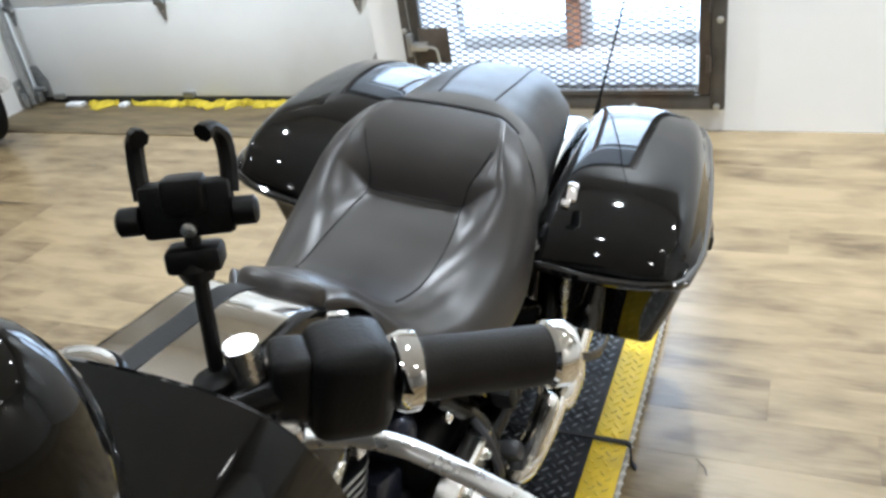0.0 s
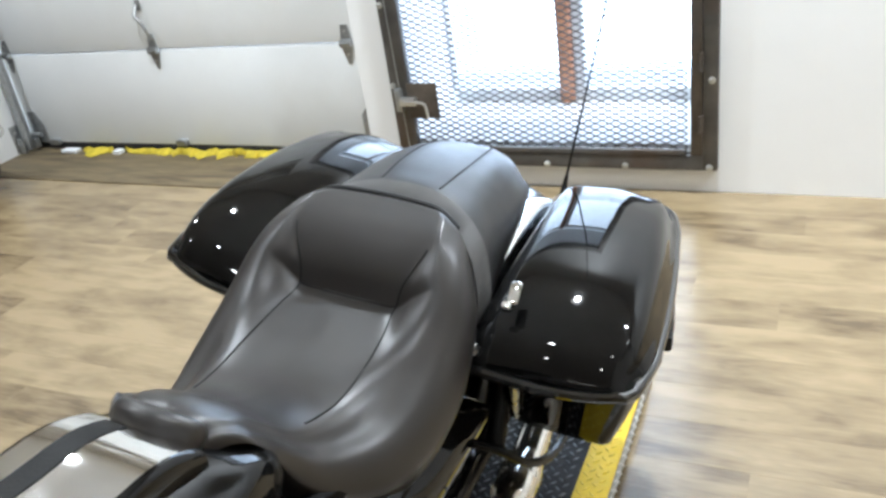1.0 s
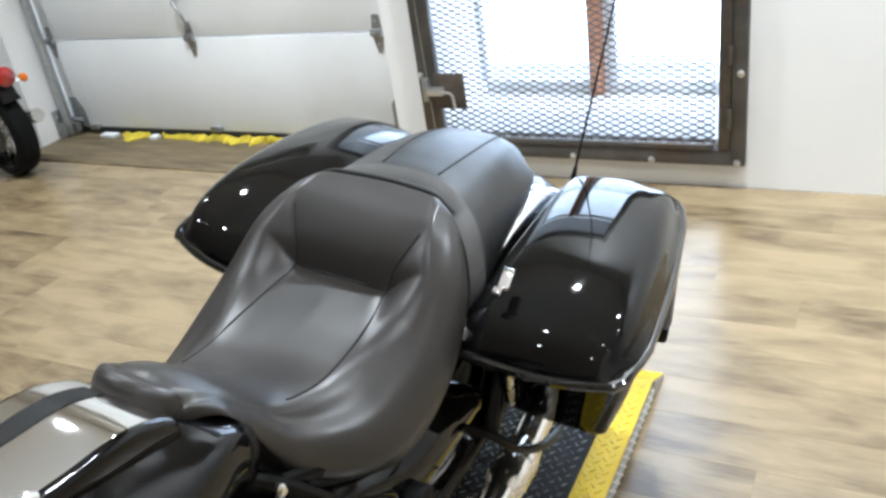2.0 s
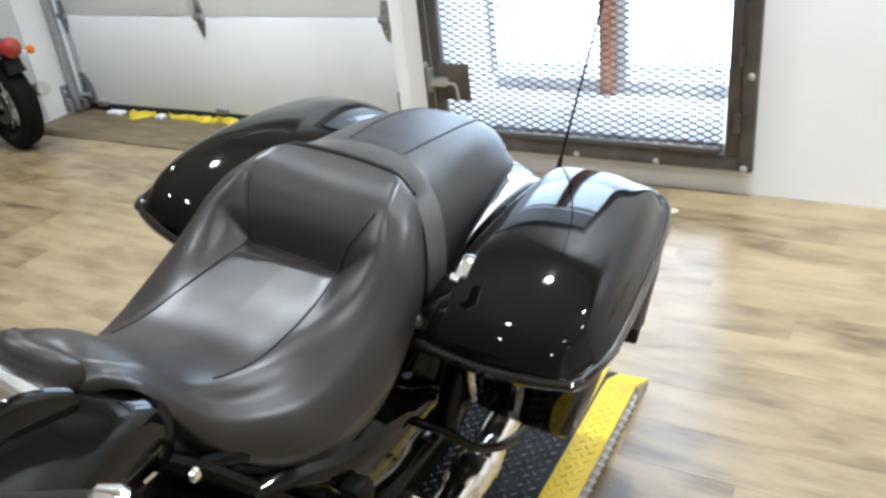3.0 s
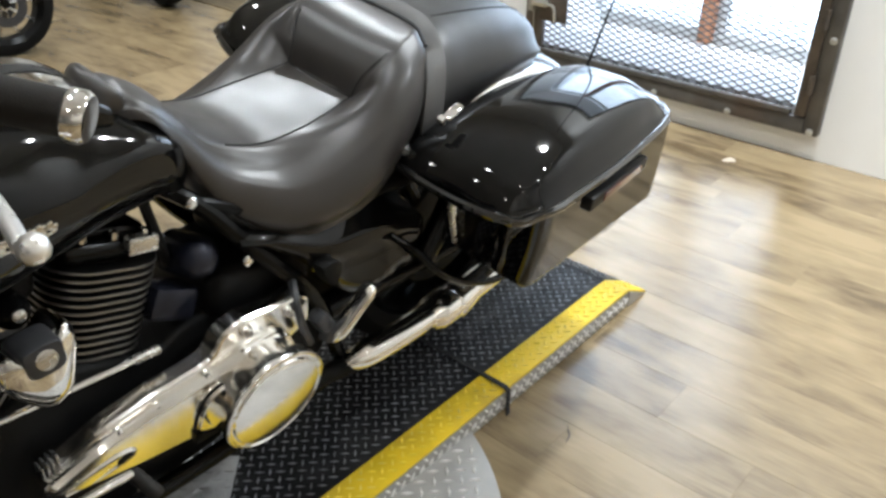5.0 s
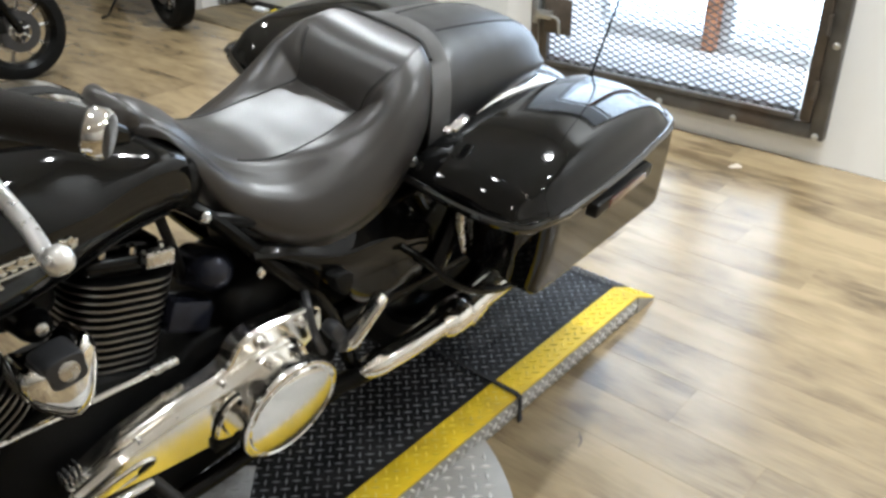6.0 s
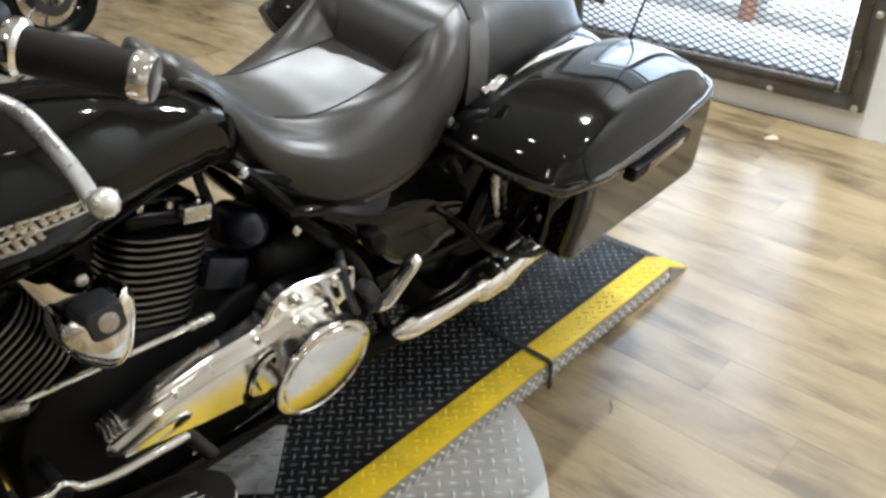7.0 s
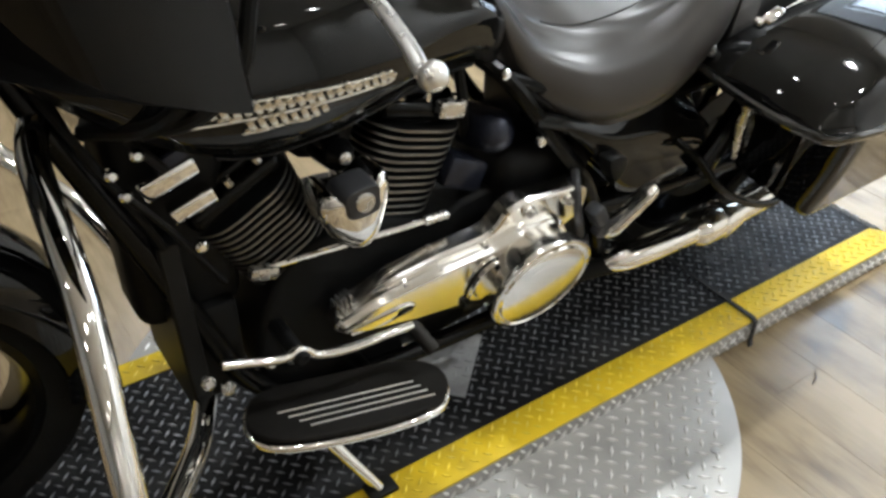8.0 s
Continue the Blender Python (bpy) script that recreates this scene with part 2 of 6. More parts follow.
M = dict(
    plank=plank_material("oak_plank", (0.305, 0.228, 0.127), (0.112, 0.078, 0.040), 0.27),
    floor_far=material("far_floor_boards", (0.26, 0.205, 0.137), 0.42, vary=0.25, scale=1.2, stretch=(1, 6, 1)),
    scrap=material("dry_leaf", (0.5, 0.42, 0.33), 0.7, vary=0.2, scale=60),
    joint_dark=material("dark_twig", (0.05, 0.035, 0.025), 0.7, vary=0.2, scale=60),
    threshold=material("worn_plywood", (0.15, 0.113, 0.06), 0.6, vary=0.35, scale=5, stretch=(1, 6, 1), bump=0.4, bump_scale=60, dirt=(0.06, 0.04, 0.02), dirt_amount=0.7),
    wall=material("white_wall_paint", (0.87, 0.868, 0.855), 0.55, vary=0.03, scale=2, bump=0.12, bump_scale=220),
    ceiling=material("ceiling_paint", (0.80, 0.79, 0.765), 0.8, vary=0.05, scale=2, bump=0.2, bump_scale=90),
    door_white=material("garage_door_paint", (0.83, 0.84, 0.83), 0.38, vary=0.04, scale=1.5, bump=0.25, bump_scale=160, dirt=(0.60, 0.57, 0.50), dirt_amount=0.25, dirt_scale=1.3),
    galv=material("galvanised_steel", (0.42, 0.43, 0.43), 0.42, 0.85, vary=0.15, scale=30, rough_vary=0.1),
    seal=material("rubber_seal", (0.015, 0.015, 0.015), 0.7, vary=0.2, scale=20),
    yellow_cloth=material("yellow_foam", (0.55, 0.43, 0.03), 0.85, vary=0.2, scale=30, bump=0.5, bump_scale=80),
    gate_steel=material("dark_steel_bar", (0.125, 0.12, 0.115), 0.5, 0.55, vary=0.25, scale=10, bump=0.2, bump_scale=90, dirt=(0.12, 0.075, 0.045), dirt_amount=0.5, dirt_scale=4),
    gate_mesh=material("expanded_steel", (0.10, 0.095, 0.092), 0.5, 0.5, vary=0.25, scale=15, dirt=(0.12, 0.06, 0.03), dirt_amount=0.5, dirt_scale=5),
    rust=material("rusty_hinge_bar", (0.085, 0.068, 0.052), 0.6, 0.3, vary=0.35, scale=14, bump=0.3, bump_scale=70, dirt=(0.08, 0.07, 0.06), dirt_amount=0.7, dirt_scale=9),
    bolt=material("zinc_bolt", (0.62, 0.62, 0.60), 0.3, 0.9, vary=0.1, scale=60),
    sill=material("pale_sill_stone", (0.80, 0.81, 0.82), 0.6, vary=0.12, scale=6, bump=0.3, bump_scale=60),
    brick=material("orange_wood_post", (0.46, 0.20, 0.10), 0.6, vary=0.25, scale=9, stretch=(4, 4, 1), bump=0.2, bump_scale=60),
    mullion=material("grey_window_frame", (0.66, 0.67, 0.68), 0.45, vary=0.1, scale=10),
    outside=material("outside_white_wall", (0.8, 0.82, 0.85), 0.7, vary=0.05, scale=3),
    deck=material("black_painted_plate", (0.008, 0.008, 0.009), 0.55, specular=0.14, vary=0.35, scale=14, bump=0.2, bump_scale=200, rough_vary=0.12, dirt=(0.04, 0.04, 0.04), dirt_amount=0.4, dirt_scale=7),
    # deck treads: the window's reflection on their sides is put into this lighter colour
    tread_bright=material("worn_tread_tops", (0.25, 0.26, 0.28), 0.34, 0.6, vary=0.5, scale=22),
    deck_yellow=material("yellow_painted_plate", (0.70, 0.49, 0.015), 0.5, specular=0.3, vary=0.12, scale=12, bump=0.15, bump_scale=150, dirt=(0.28, 0.18, 0.02), dirt_amount=0.5, dirt_scale=9),
    yellow_worn=material("worn_yellow_treads", (0.82, 0.64, 0.07), 0.42, specular=0.4, vary=0.25, scale=30, dirt=(0.45, 0.40, 0.25), dirt_amount=0.5, dirt_scale=20),
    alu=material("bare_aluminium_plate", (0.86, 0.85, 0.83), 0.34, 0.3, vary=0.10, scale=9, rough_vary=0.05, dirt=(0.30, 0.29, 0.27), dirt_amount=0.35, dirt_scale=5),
    # same aluminium as its treads, darkened so the relief's shading lies in the colour
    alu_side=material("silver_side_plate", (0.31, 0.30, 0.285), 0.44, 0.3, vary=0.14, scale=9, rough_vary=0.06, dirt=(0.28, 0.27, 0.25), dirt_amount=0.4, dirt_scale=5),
    alu_dull=material("scuffed_aluminium_plate", (0.40, 0.39, 0.37), 0.46, 0.25, vary=0.14, scale=9, rough_vary=0.06, dirt=(0.20, 0.195, 0.185), dirt_amount=0.5, dirt_scale=5),
    grey_plate=material("dull_grey_plate", (0.42, 0.425, 0.43), 0.5, 0.4, vary=0.25, scale=12, dirt=(0.10, 0.10, 0.10), dirt_amount=0.6, dirt_scale=8),
    strap=material("black_webbing", (0.01, 0.01, 0.01), 0.8, bump=0.5, bump_scale=400),
    leather=material("black_leather", (0.027, 0.0232, 0.0212), 0.365, specular=0.78, vary=0.10, scale=9, bump=0.08, bump_scale=420, rough_vary=0.03),
    # the rider seat's leather again, darkened to offset wall and window sheen
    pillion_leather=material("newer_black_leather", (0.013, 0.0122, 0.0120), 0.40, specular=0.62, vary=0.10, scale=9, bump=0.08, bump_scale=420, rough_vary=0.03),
    # paler than the seat leather, so that the strap stands out
    strap_leather=material("faded_strap_leather", (0.10, 0.097, 0.094), 0.5, specular=0.5, vary=0.12, scale=20, bump=0.3, bump_scale=500),
    stitch=material("seam_thread", (0.012, 0.012, 0.012), 0.7),
    paint=material("gloss_black_lacquer", (0.004, 0.004, 0.004), 0.045, specular=0.36, bump=0.015, bump_scale=35),
    chrome=material("chrome", (0.93, 0.925, 0.91), 0.05, 1.0, vary=0.01, scale=20),
    cover_chrome=material("polished_cover_chrome", (0.95, 0.93, 0.89), 0.15, 1.0, vary=0.02, scale=20, rough_vary=0.02),
    alloy=material("polished_alloy", (0.86, 0.85, 0.83), 0.30, 0.75, vary=0.05, scale=40, rough_vary=0.05),
    satin=material("satin_metal", (0.62, 0.61, 0.59), 0.26, 0.95, vary=0.08, scale=30, rough_vary=0.06),
    engine=material("black_wrinkle_enamel", (0.003, 0.003, 0.003), 0.5, specular=0.2, bump=0.5, bump_scale=700, vary=0.2, scale=20),
    black_gloss_metal=material("black_powder_coat", (0.003, 0.003, 0.003), 0.24, specular=0.18, vary=0.15, scale=20),
    fin=material("black_cast_fin", (0.004, 0.004, 0.004), 0.55, specular=0.25, bump=0.3, bump_scale=400, vary=0.2, scale=30),
    fin_edge=material("machined_fin_edge", (0.24, 0.235, 0.225), 0.34, 0.9, vary=0.15, scale=40),
    bluegrey=material("blue_grey_casting", (0.024, 0.027, 0.042), 0.24, 0.5, vary=0.2, scale=20, bump=0.2, bump_scale=300),
    horn_grey=material("satin_grey_enamel", (0.045, 0.046, 0.05), 0.35, 0.3, vary=0.15, scale=40),
    rubber=material("grip_rubber", (0.014, 0.012, 0.010), 0.62, specular=0.3, vary=0.15, scale=30, bump=0.3, bump_scale=600),
    tyre=material("tyre_rubber", (0.006, 0.006, 0.006), 0.8, specular=0.15, vary=0.2, scale=15, bump=0.4, bump_scale=200),
    plastic=material("black_plastic", (0.004, 0.004, 0.004), 0.48, specular=0.28, vary=0.15, scale=30, bump=0.2, bump_scale=300),
    bead_paint=material("gloss_black_bead", (0.004, 0.004, 0.004), 0.07, specular=0.8, coat=0.6),
    badge=material("badge_silver", (0.66, 0.62, 0.54), 0.22, 0.85, vary=0.1, scale=60),
    pad=material("floorboard_rubber", (0.008, 0.007, 0.006), 0.65, specular=0.12, vary=0.2, scale=30, bump=0.3, bump_scale=300),
    red=material("dark_red_paint", (0.05, 0.003, 0.004), 0.1, coat=1.0),
    red_lens=material("red_lens", (0.30, 0.008, 0.006), 0.12, coat=0.8, vary=0.15, scale=80),
    amber=material("amber_lens", (0.75, 0.18, 0.01), 0.15, coat=0.8, vary=0.1, scale=90),
    dark_red_marker=material("dark_red_reflector", (0.09, 0.016, 0.012), 0.18, coat=0.7),
    lamp_white=material("lamp_housing", (0.8, 0.8, 0.78), 0.4),
    paper=material("white_plastic_block", (0.8, 0.82, 0.84), 0.4),
)


def glass(name, colour, rough, ior=1.45):
    mat = bpy.data.materials.new(name)
    mat.use_nodes = True
    bsdf = mat.node_tree.nodes["Principled BSDF"]
    bsdf.inputs["Base Color"].default_value = (*colour, 1)
    bsdf.inputs["Roughness"].default_value, bsdf.inputs["IOR"].default_value = rough, ior
    bsdf.inputs["Transmission Weight"].default_value = 1.0
    return mat


def glowing(name, colour, strength):
    mat = bpy.data.materials.new(name)
    mat.use_nodes = True
    bsdf = mat.node_tree.nodes["Principled BSDF"]
    bsdf.inputs["Base Color"].default_value = (*colour, 1)
    bsdf.inputs["Emission Color"].default_value = (*colour, 1)
    bsdf.inputs["Emission Strength"].default_value = strength
    return mat


M["pane"] = glass("window_glass", (0.95, 0.97, 1.0), 0.02)
M["smoked"] = glass("smoked_acrylic", (0.05, 0.05, 0.055), 0.03)
M["bulb"] = glowing("lamp_glow", (1.0, 0.95, 0.86), 30.0)
M["daylight"] = glowing("bright_outdoors", (0.78, 0.89, 1.0), 3.0)

# ---- mesh helpers ----
class Shape:
    """Vertices and faces of one mesh, gathered piece by piece."""

    def __init__(self):
        self.v, self.f, self.m = [], [], []

    def add(self, verts, faces, slot=0):
        n = len(self.v)
        self.v += [tuple(float(c) for c in p) for p in verts]
        self.f += [[i + n for i in face] for face in faces]
        self.m += [slot] * len(faces)
        return self

    def box(self, centre, size, bevel=0.0, turn=None, slot=0, segments=2):
        bm = bmesh.new()
        bmesh.ops.create_cube(bm, size=1.0)
        bmesh.ops.scale(bm, vec=size, verts=bm.verts)
        if bevel:
            bmesh.ops.bevel(bm, geom=bm.edges, offset=min(bevel, 0.45 * min(size)), segments=segments, affect="EDGES", profile=0.5)
        m = Matrix.Translation(centre) @ (turn.to_4x4() if turn else Matrix())
        bm.verts.index_update()
        self.add([m @ v.co for v in bm.verts], [[v.index for v in f.verts] for f in bm.faces], slot)
        bm.free()
        return self

    def loft(self, rings, caps=True, closed=True, slot=0):
        n, k = len(rings[0]), len(rings)
        verts = [p for r in rings for p in r]
        faces = []
        for i in range(k - 1):
            for j in range(n if closed else n - 1):
                a, b = i * n + j, i * n + (j + 1) % n
                faces.append([a, b, b + n, a + n])
        if caps:
            faces += [list(range(n))[::-1], [(k - 1) * n + j for j in range(n)]]
        return self.add(verts, faces, slot)

    def tube(self, points, radius, sides=10, caps=True, slot=0, squash=1.0):
        pts = [Vector(p) for p in points]
        radii = radius if hasattr(radius, "__len__") else [radius] * len(pts)
        rings, up = [], None
        for i, p in enumerate(pts):
            d = (pts[min(i + 1, len(pts) - 1)] - pts[max(i - 1, 0)]).normalized()
            if up is None:
                up = Vector((0, 0, 1)) if abs(d.z) < 0.9 else Vector((1, 0, 0))
            side = d.cross(up).normalized()
            up = side.cross(d).normalized()
            rings.append([p + (side * math.cos(a) + up * math.sin(a) * squash) * radii[i] for a in np.linspace(0, 2 * math.pi, sides, endpoint=False)])
        return self.loft(rings, caps, slot=slot)

    def lathe(self, origin, axis, profile, sides=32, slot=0, caps=True):
        """profile: rows of (distance along the axis, radius)."""
        o, d = Vector(origin), Vector(axis).normalized()
        a = d.orthogonal().normalized()
        b = d.cross(a)
        rings = [[o + d * h + (a * math.cos(t) + b * math.sin(t)) * max(r, 1e-4) for t in np.linspace(0, 2 * math.pi, sides, endpoint=False)] for h, r in profile]
        return self.loft(rings, caps, slot=slot)

    def prism(self, outline, place, low, high, bevel=0.004, slot=0):
        """An outline of (u, v), rounded along its rim, between two heights; place maps (u, v, h) to the world."""
        o = np.array(outline, float)
        c = o.mean(0)
        inner = inset(o, bevel)
        rows = [(inner, low), (o, low + bevel), (o, high - bevel), (inset(o, bevel * 0.3), high - bevel * 0.3), (inner, high)]
        return self.loft([[place(u, v, h) for u, v in r] for r, h in rows], slot=slot)


def inset(o, d):
    """The closed outline moved inwards by d."""
    o = np.array(o, float)
    nxt, prv = np.roll(o, -1, 0), np.roll(o, 1, 0)
    t = nxt - prv
    n = np.stack([-t[:, 1], t[:, 0]], 1) / (np.linalg.norm(t, axis=1, keepdims=True) + 1e-9)
    area = np.sum(o[:, 0] * nxt[:, 1] - nxt[:, 0] * o[:, 1])
    return o + n * d * (1 if area > 0 else -1)


def spline(points, n, closed=False):
    """A smooth curve through the points, as n samples."""
    p = np.array(points, float)
    k = len(p)
    if closed:
        p = np.vstack([p[-1], p, p[0], p[1]])
        k += 1
    else:
        p = np.vstack([2 * p[0] - p[1], p, 2 * p[-1] - p[-2]])
    out = []
    for s in np.linspace(0, k - 1, n, endpoint=not closed):
        i = min(int(s), k - 2)
        t = s - i
        a, b, c, d = p[i], p[i + 1], p[i + 2], p[i + 3]
        out.append(0.5 * (2 * b + (c - a) * t + (2 * a - 5 * b + 4 * c - d) * t * t + (3 * b - a - 3 * c + d) * t ** 3))
    return np.array(out)


def curve_of(knots, values):
    """A smooth function through (knot, value)."""
    k, v = np.array(knots, float), np.array(values, float)
    m = np.gradient(v, k)

    def f(x):
        x = min(max(x, k[0]), k[-1])
        i = min(max(int(np.searchsorted(k, x)) - 1, 0), len(k) - 2)
        h = k[i + 1] - k[i]
        t = (x - k[i]) / h
        return ((2 * t ** 3 - 3 * t * t + 1) * v[i] + (t ** 3 - 2 * t * t + t) * h * m[i] + (3 * t * t - 2 * t ** 3) * v[i + 1] + (t ** 3 - t * t) * h * m[i + 1])

    return f


def round_rect(w, h, r, n=5):
    """Outline of a rounded rectangle about the origin."""
    out = []
    for cx, cy, a0 in ((w / 2 - r, h / 2 - r, 0), (-w / 2 + r, h / 2 - r, 90), (-w / 2 + r, -h / 2 + r, 180), (w / 2 - r, -h / 2 + r, 270)):
        for a in np.linspace(a0, a0 + 90, n):
            out.append((cx + r * math.cos(radians(a)), cy + r * math.sin(radians(a))))
    return out


BASE = {}
# the motorcycle leans on its side stand: its parts are given upright, or where they stand once it leans
LEAN_ANGLE, PIVOT = radians(9.5), Vector((-0.123, 0.55, 0.055))
UNLEAN = Matrix.Rotation(-LEAN_ANGLE, 3, "Y")
LEANING, SPACE = set(), dict(upright=True)


def upright(p):
    """Where a leaning place lies on the upright machine."""
    return UNLEAN @ (Vector(p) - PIVOT) + Vector((0, 0.55, 0.055))


def thing(name, place, label, category, group="", kind=""):
    ob = new(name)
    ob.location = place
    ob.empty_display_size = 0.05
    BASE[ob.name] = Vector(place)
    return tagged(ob, label, category, group, kind)


def mesh_of(name, shape, mats, angle=35):
    data = bpy.data.meshes.new(name)
    data.from_pydata(shape.v, [], shape.f)
    for m in mats if isinstance(mats, (list, tuple)) else [mats]:
        data.materials.append(m)
    bm = bmesh.new()
    bm.from_mesh(data)
    for f, slot in zip(bm.faces, shape.m):
        f.material_index = slot
        f.smooth = True
    bmesh.ops.recalc_face_normals(bm, faces=bm.faces)
    bm.to_mesh(data)
    bm.free()
    data.set_sharp_from_angle(angle=radians(angle))
    return data


def part(name, shape, mats, parent, label="", angle=35):
    """One mesh under a thing or a part; the shape is given in world places."""
    base = BASE[parent.name]
    if parent.name in LEANING and SPACE["upright"] is False:
        shape.v = [tuple(UNLEAN @ (Vector(p) - PIVOT)) for p in shape.v]
    else:
        shape.v = [tuple(Vector(p) - base) for p in shape.v]
    ob = new(name, mesh_of(name, shape, mats, angle))
    ob.parent = parent
    BASE[ob.name] = base
    if parent.name in LEANING:
        LEANING.add(ob.name)
    return tagged(ob, label)


def solid(name, shape, mats, label="", category="", group="", kind="", angle=35, base=None):
    """A top-level mesh, with its origin at its base."""
    v = np.array(shape.v)
    o = Vector(base) if base else Vector(((v[:, 0].min() + v[:, 0].max()) / 2, (v[:, 1].min() + v[:, 1].max()) / 2, v[:, 2].min()))
    shape.v = [tuple(Vector(p) - o) for p in shape.v]
    ob = new(name, mesh_of(name, shape, mats, angle))
    ob.location = o
    BASE[ob.name] = o
    return tagged(ob, label, category, group, kind)


def yz(x0=0.0):
    """Places an outline of (y, z) at heights along x."""
    return lambda u, v, h: (x0 + h, u, v)


def rot(x=0, y=0, z=0):
    return Euler([radians(a) for a in (x, y, z)]).to_matrix()


# ---- the room ----
WALL, RECESS, PANE = 3.212, 3.46, 3.74
WEST, EAST, SOUTH = -6.4, 5.0, -7.0
GL, GR = -3.73, -1.205            # garage opening
GATE_L, GATE_R, GATE_B, GATE_T = -1.04, 0.31, 0.104, 2.10


def slab(name, lo, hi, mat, label):
    s = Shape().box([(a + b) / 2 for a, b in zip(lo, hi)], [b - a for a, b in zip(lo, hi)], 0.003)
    return solid(name, s, mat, label, name.split("_")[0], kind="structure")


floor = slab("floor", (WEST, SOUTH, -0.12), (EAST, WALL, -0.006), M["floor_far"], "oak plank floor with long grain and dark knots")
slab("wall_west", (WEST - 0.15, SOUTH - 0.15, -0.12), (WEST, 4.2, CEILING), M["wall"], "plain white painted wall")
slab("wall_east", (EAST, SOUTH - 0.15, -0.12), (EAST + 0.15, 4.2, CEILING), M["wall"], "plain white painted wall")
slab("wall_south", (WEST, SOUTH - 0.15, -0.12), (EAST, SOUTH, CEILING), M["wall"], "plain white painted wall")
slab("ceiling", (WEST - 0.15, SOUTH - 0.15, CEILING), (EAST + 0.15, 4.3, CEILING + 0.12), M["ceiling"], "plain painted ceiling")
# the wall with the garage opening and the barred window, butted piece to piece
s = Shape()
for x0, x1, z0, z1, y1 in ((WEST, GL, -0.12, CEILING, 3.7), (GR, GATE_L + 0.05, -0.12, CEILING, 3.7), (GATE_R - 0.05, EAST, -0.12, CEILING, 3.7),
                           (GL, GR, 2.45, CEILING, 3.7), (GATE_L + 0.05, GATE_R - 0.05, -0.12, 0.17, 3.7), (GATE_L + 0.05, GATE_R - 0.05, 2.05, CEILING, 3.7)):
    s.box(((x0 + x1) / 2, (WALL + y1) / 2, (z0 + z1) / 2), (x1 - x0, y1 - WALL, z1 - z0))
solid("wall_north", s, M["wall"], "white painted wall with garage opening and barred window", "wall", kind="structure")

# worn threshold in the garage opening
s = Shape().box(((GL + GR) / 2, (3.03 + 3.56) / 2, -0.056), (GR - GL, 0.53, 0.128), 0.004)
solid("threshold", s, M["threshold"], "worn brown plywood threshold before the garage door", "threshold", kind="structure")

# sectional garage door with its ironwork
door = thing("garage_door", (-2.47, RECESS + 0.03, 0.05), "white steel sectional garage door, closed, with galvanised hinges", "garage door")
for z0, z1 in ((0.045, 0.575), (0.581, 1.11), (1.116, 1.645), (1.651, 2.18), (2.186, 2.6)):
    s = Shape().box(((GL + GR) / 2, RECESS + 0.028, (z0 + z1) / 2), (GR - GL - 0.03, 0.045, z1 - z0), 0.006)
    part("door_panel", s, M["door_white"], door)
s = Shape().box(((GL + GR) / 2, RECESS + 0.03, 0.028), (GR - GL - 0.04, 0.05, 0.04), 0.008)
part("bottom_seal", s, M["seal"], door, "black rubber bottom seal")


def hinge(x, z, handle=False):
    y = RECESS + 0.003
    s = Shape()
    s.prism([(-0.028, 0.015), (0.028, 0.015), (0.018, 0.085), (-0.018, 0.085)], lambda u, v, h: (x + u, y - h, z + v), 0, 0.005, 0.0015)
    s.prism([(-0.03, -0.018), (-0.008, -0.10), (0.008, -0.10), (0.03, -0.018)], lambda u, v, h: (x + u, y - h, z + v), 0, 0.005, 0.0015)
    s.tube([(x - 0.03, y - 0.014, z), (x + 0.03, y - 0.014, z)], 0.013, 12)
    s.box((x, y - 0.012, z), (0.062, 0.024, 0.034), 0.004)
    h = part("hinge", s, M["galv"], door, "galvanised steel hinge")
    for dz in (0.055, -0.055):
        part("screw", Shape().lathe((x, y, z + dz), (0, -1, 0), [(0, 0.006), (0.009, 0.006), (0.011, 0.003)], 8), M["bolt"], h)
    if handle:
        pts = spline([(x + 0.01, y - 0.01, z + 0.06), (x + 0.028, y - 0.045, z + 0.10), (x + 0.012, y - 0.05, z + 0.15), (x - 0.022, y - 0.045, z + 0.19), (x - 0.02, y - 0.012, z + 0.235)], 16)
        part("pull_handle", Shape().tube(pts, 0.009, 8), M["galv"], h)
        part("handle_plate", Shape().box((x - 0.02, y - 0.004, z + 0.235), (0.03, 0.008, 0.05), 0.003), M["galv"], h)


hinge(-2.56, 0.578, True)
hinge(-1.39, 0.578)
hinge(-3.66, 0.578)
for x, z in ((-2.545, 0.062), (-3.52, 0.05)):
    s = Shape().box((x, RECESS - 0.006, z), (0.075, 0.03, 0.03), 0.003)
    s.box((x, RECESS - 0.018, z + 0.012), (0.05, 0.012, 0.016), 0.003)
    part("bottom_bracket", s, M["galv"], door)
s = Shape().prism([(-0.045, -0.09), (0.045, -0.09), (0.045, 0.10), (0.0, 0.10), (-0.045, 0.04)], lambda u, v, h: (-1.335 + u, RECESS + 0.004 - h, 0.185 + v), 0, 0.006, 0.0015)
s.tube([(-1.30, RECESS - 0.015, 0.13), (-1.25, RECESS - 0.015, 0.13)], 0.012, 10)
part("corner_bracket", s, M["galv"], door, "galvanised bottom corner bracket")
s = Shape().prism([(-0.06, -0.09), (0.045, -0.09), (0.045, 0.02), (0.0, 0.10), (-0.06, 0.10)], lambda u, v, h: (-3.62 + u, RECESS + 0.004 - h, 0.135 + v), 0, 0.006, 0.0015)
s.tube([(-3.69, RECESS - 0.02, 0.10), (-3.6, RECESS - 0.02, 0.10)], 0.014, 10)
s.box((-3.66, RECESS - 0.03, 0.055), (0.05, 0.04, 0.06), 0.006)
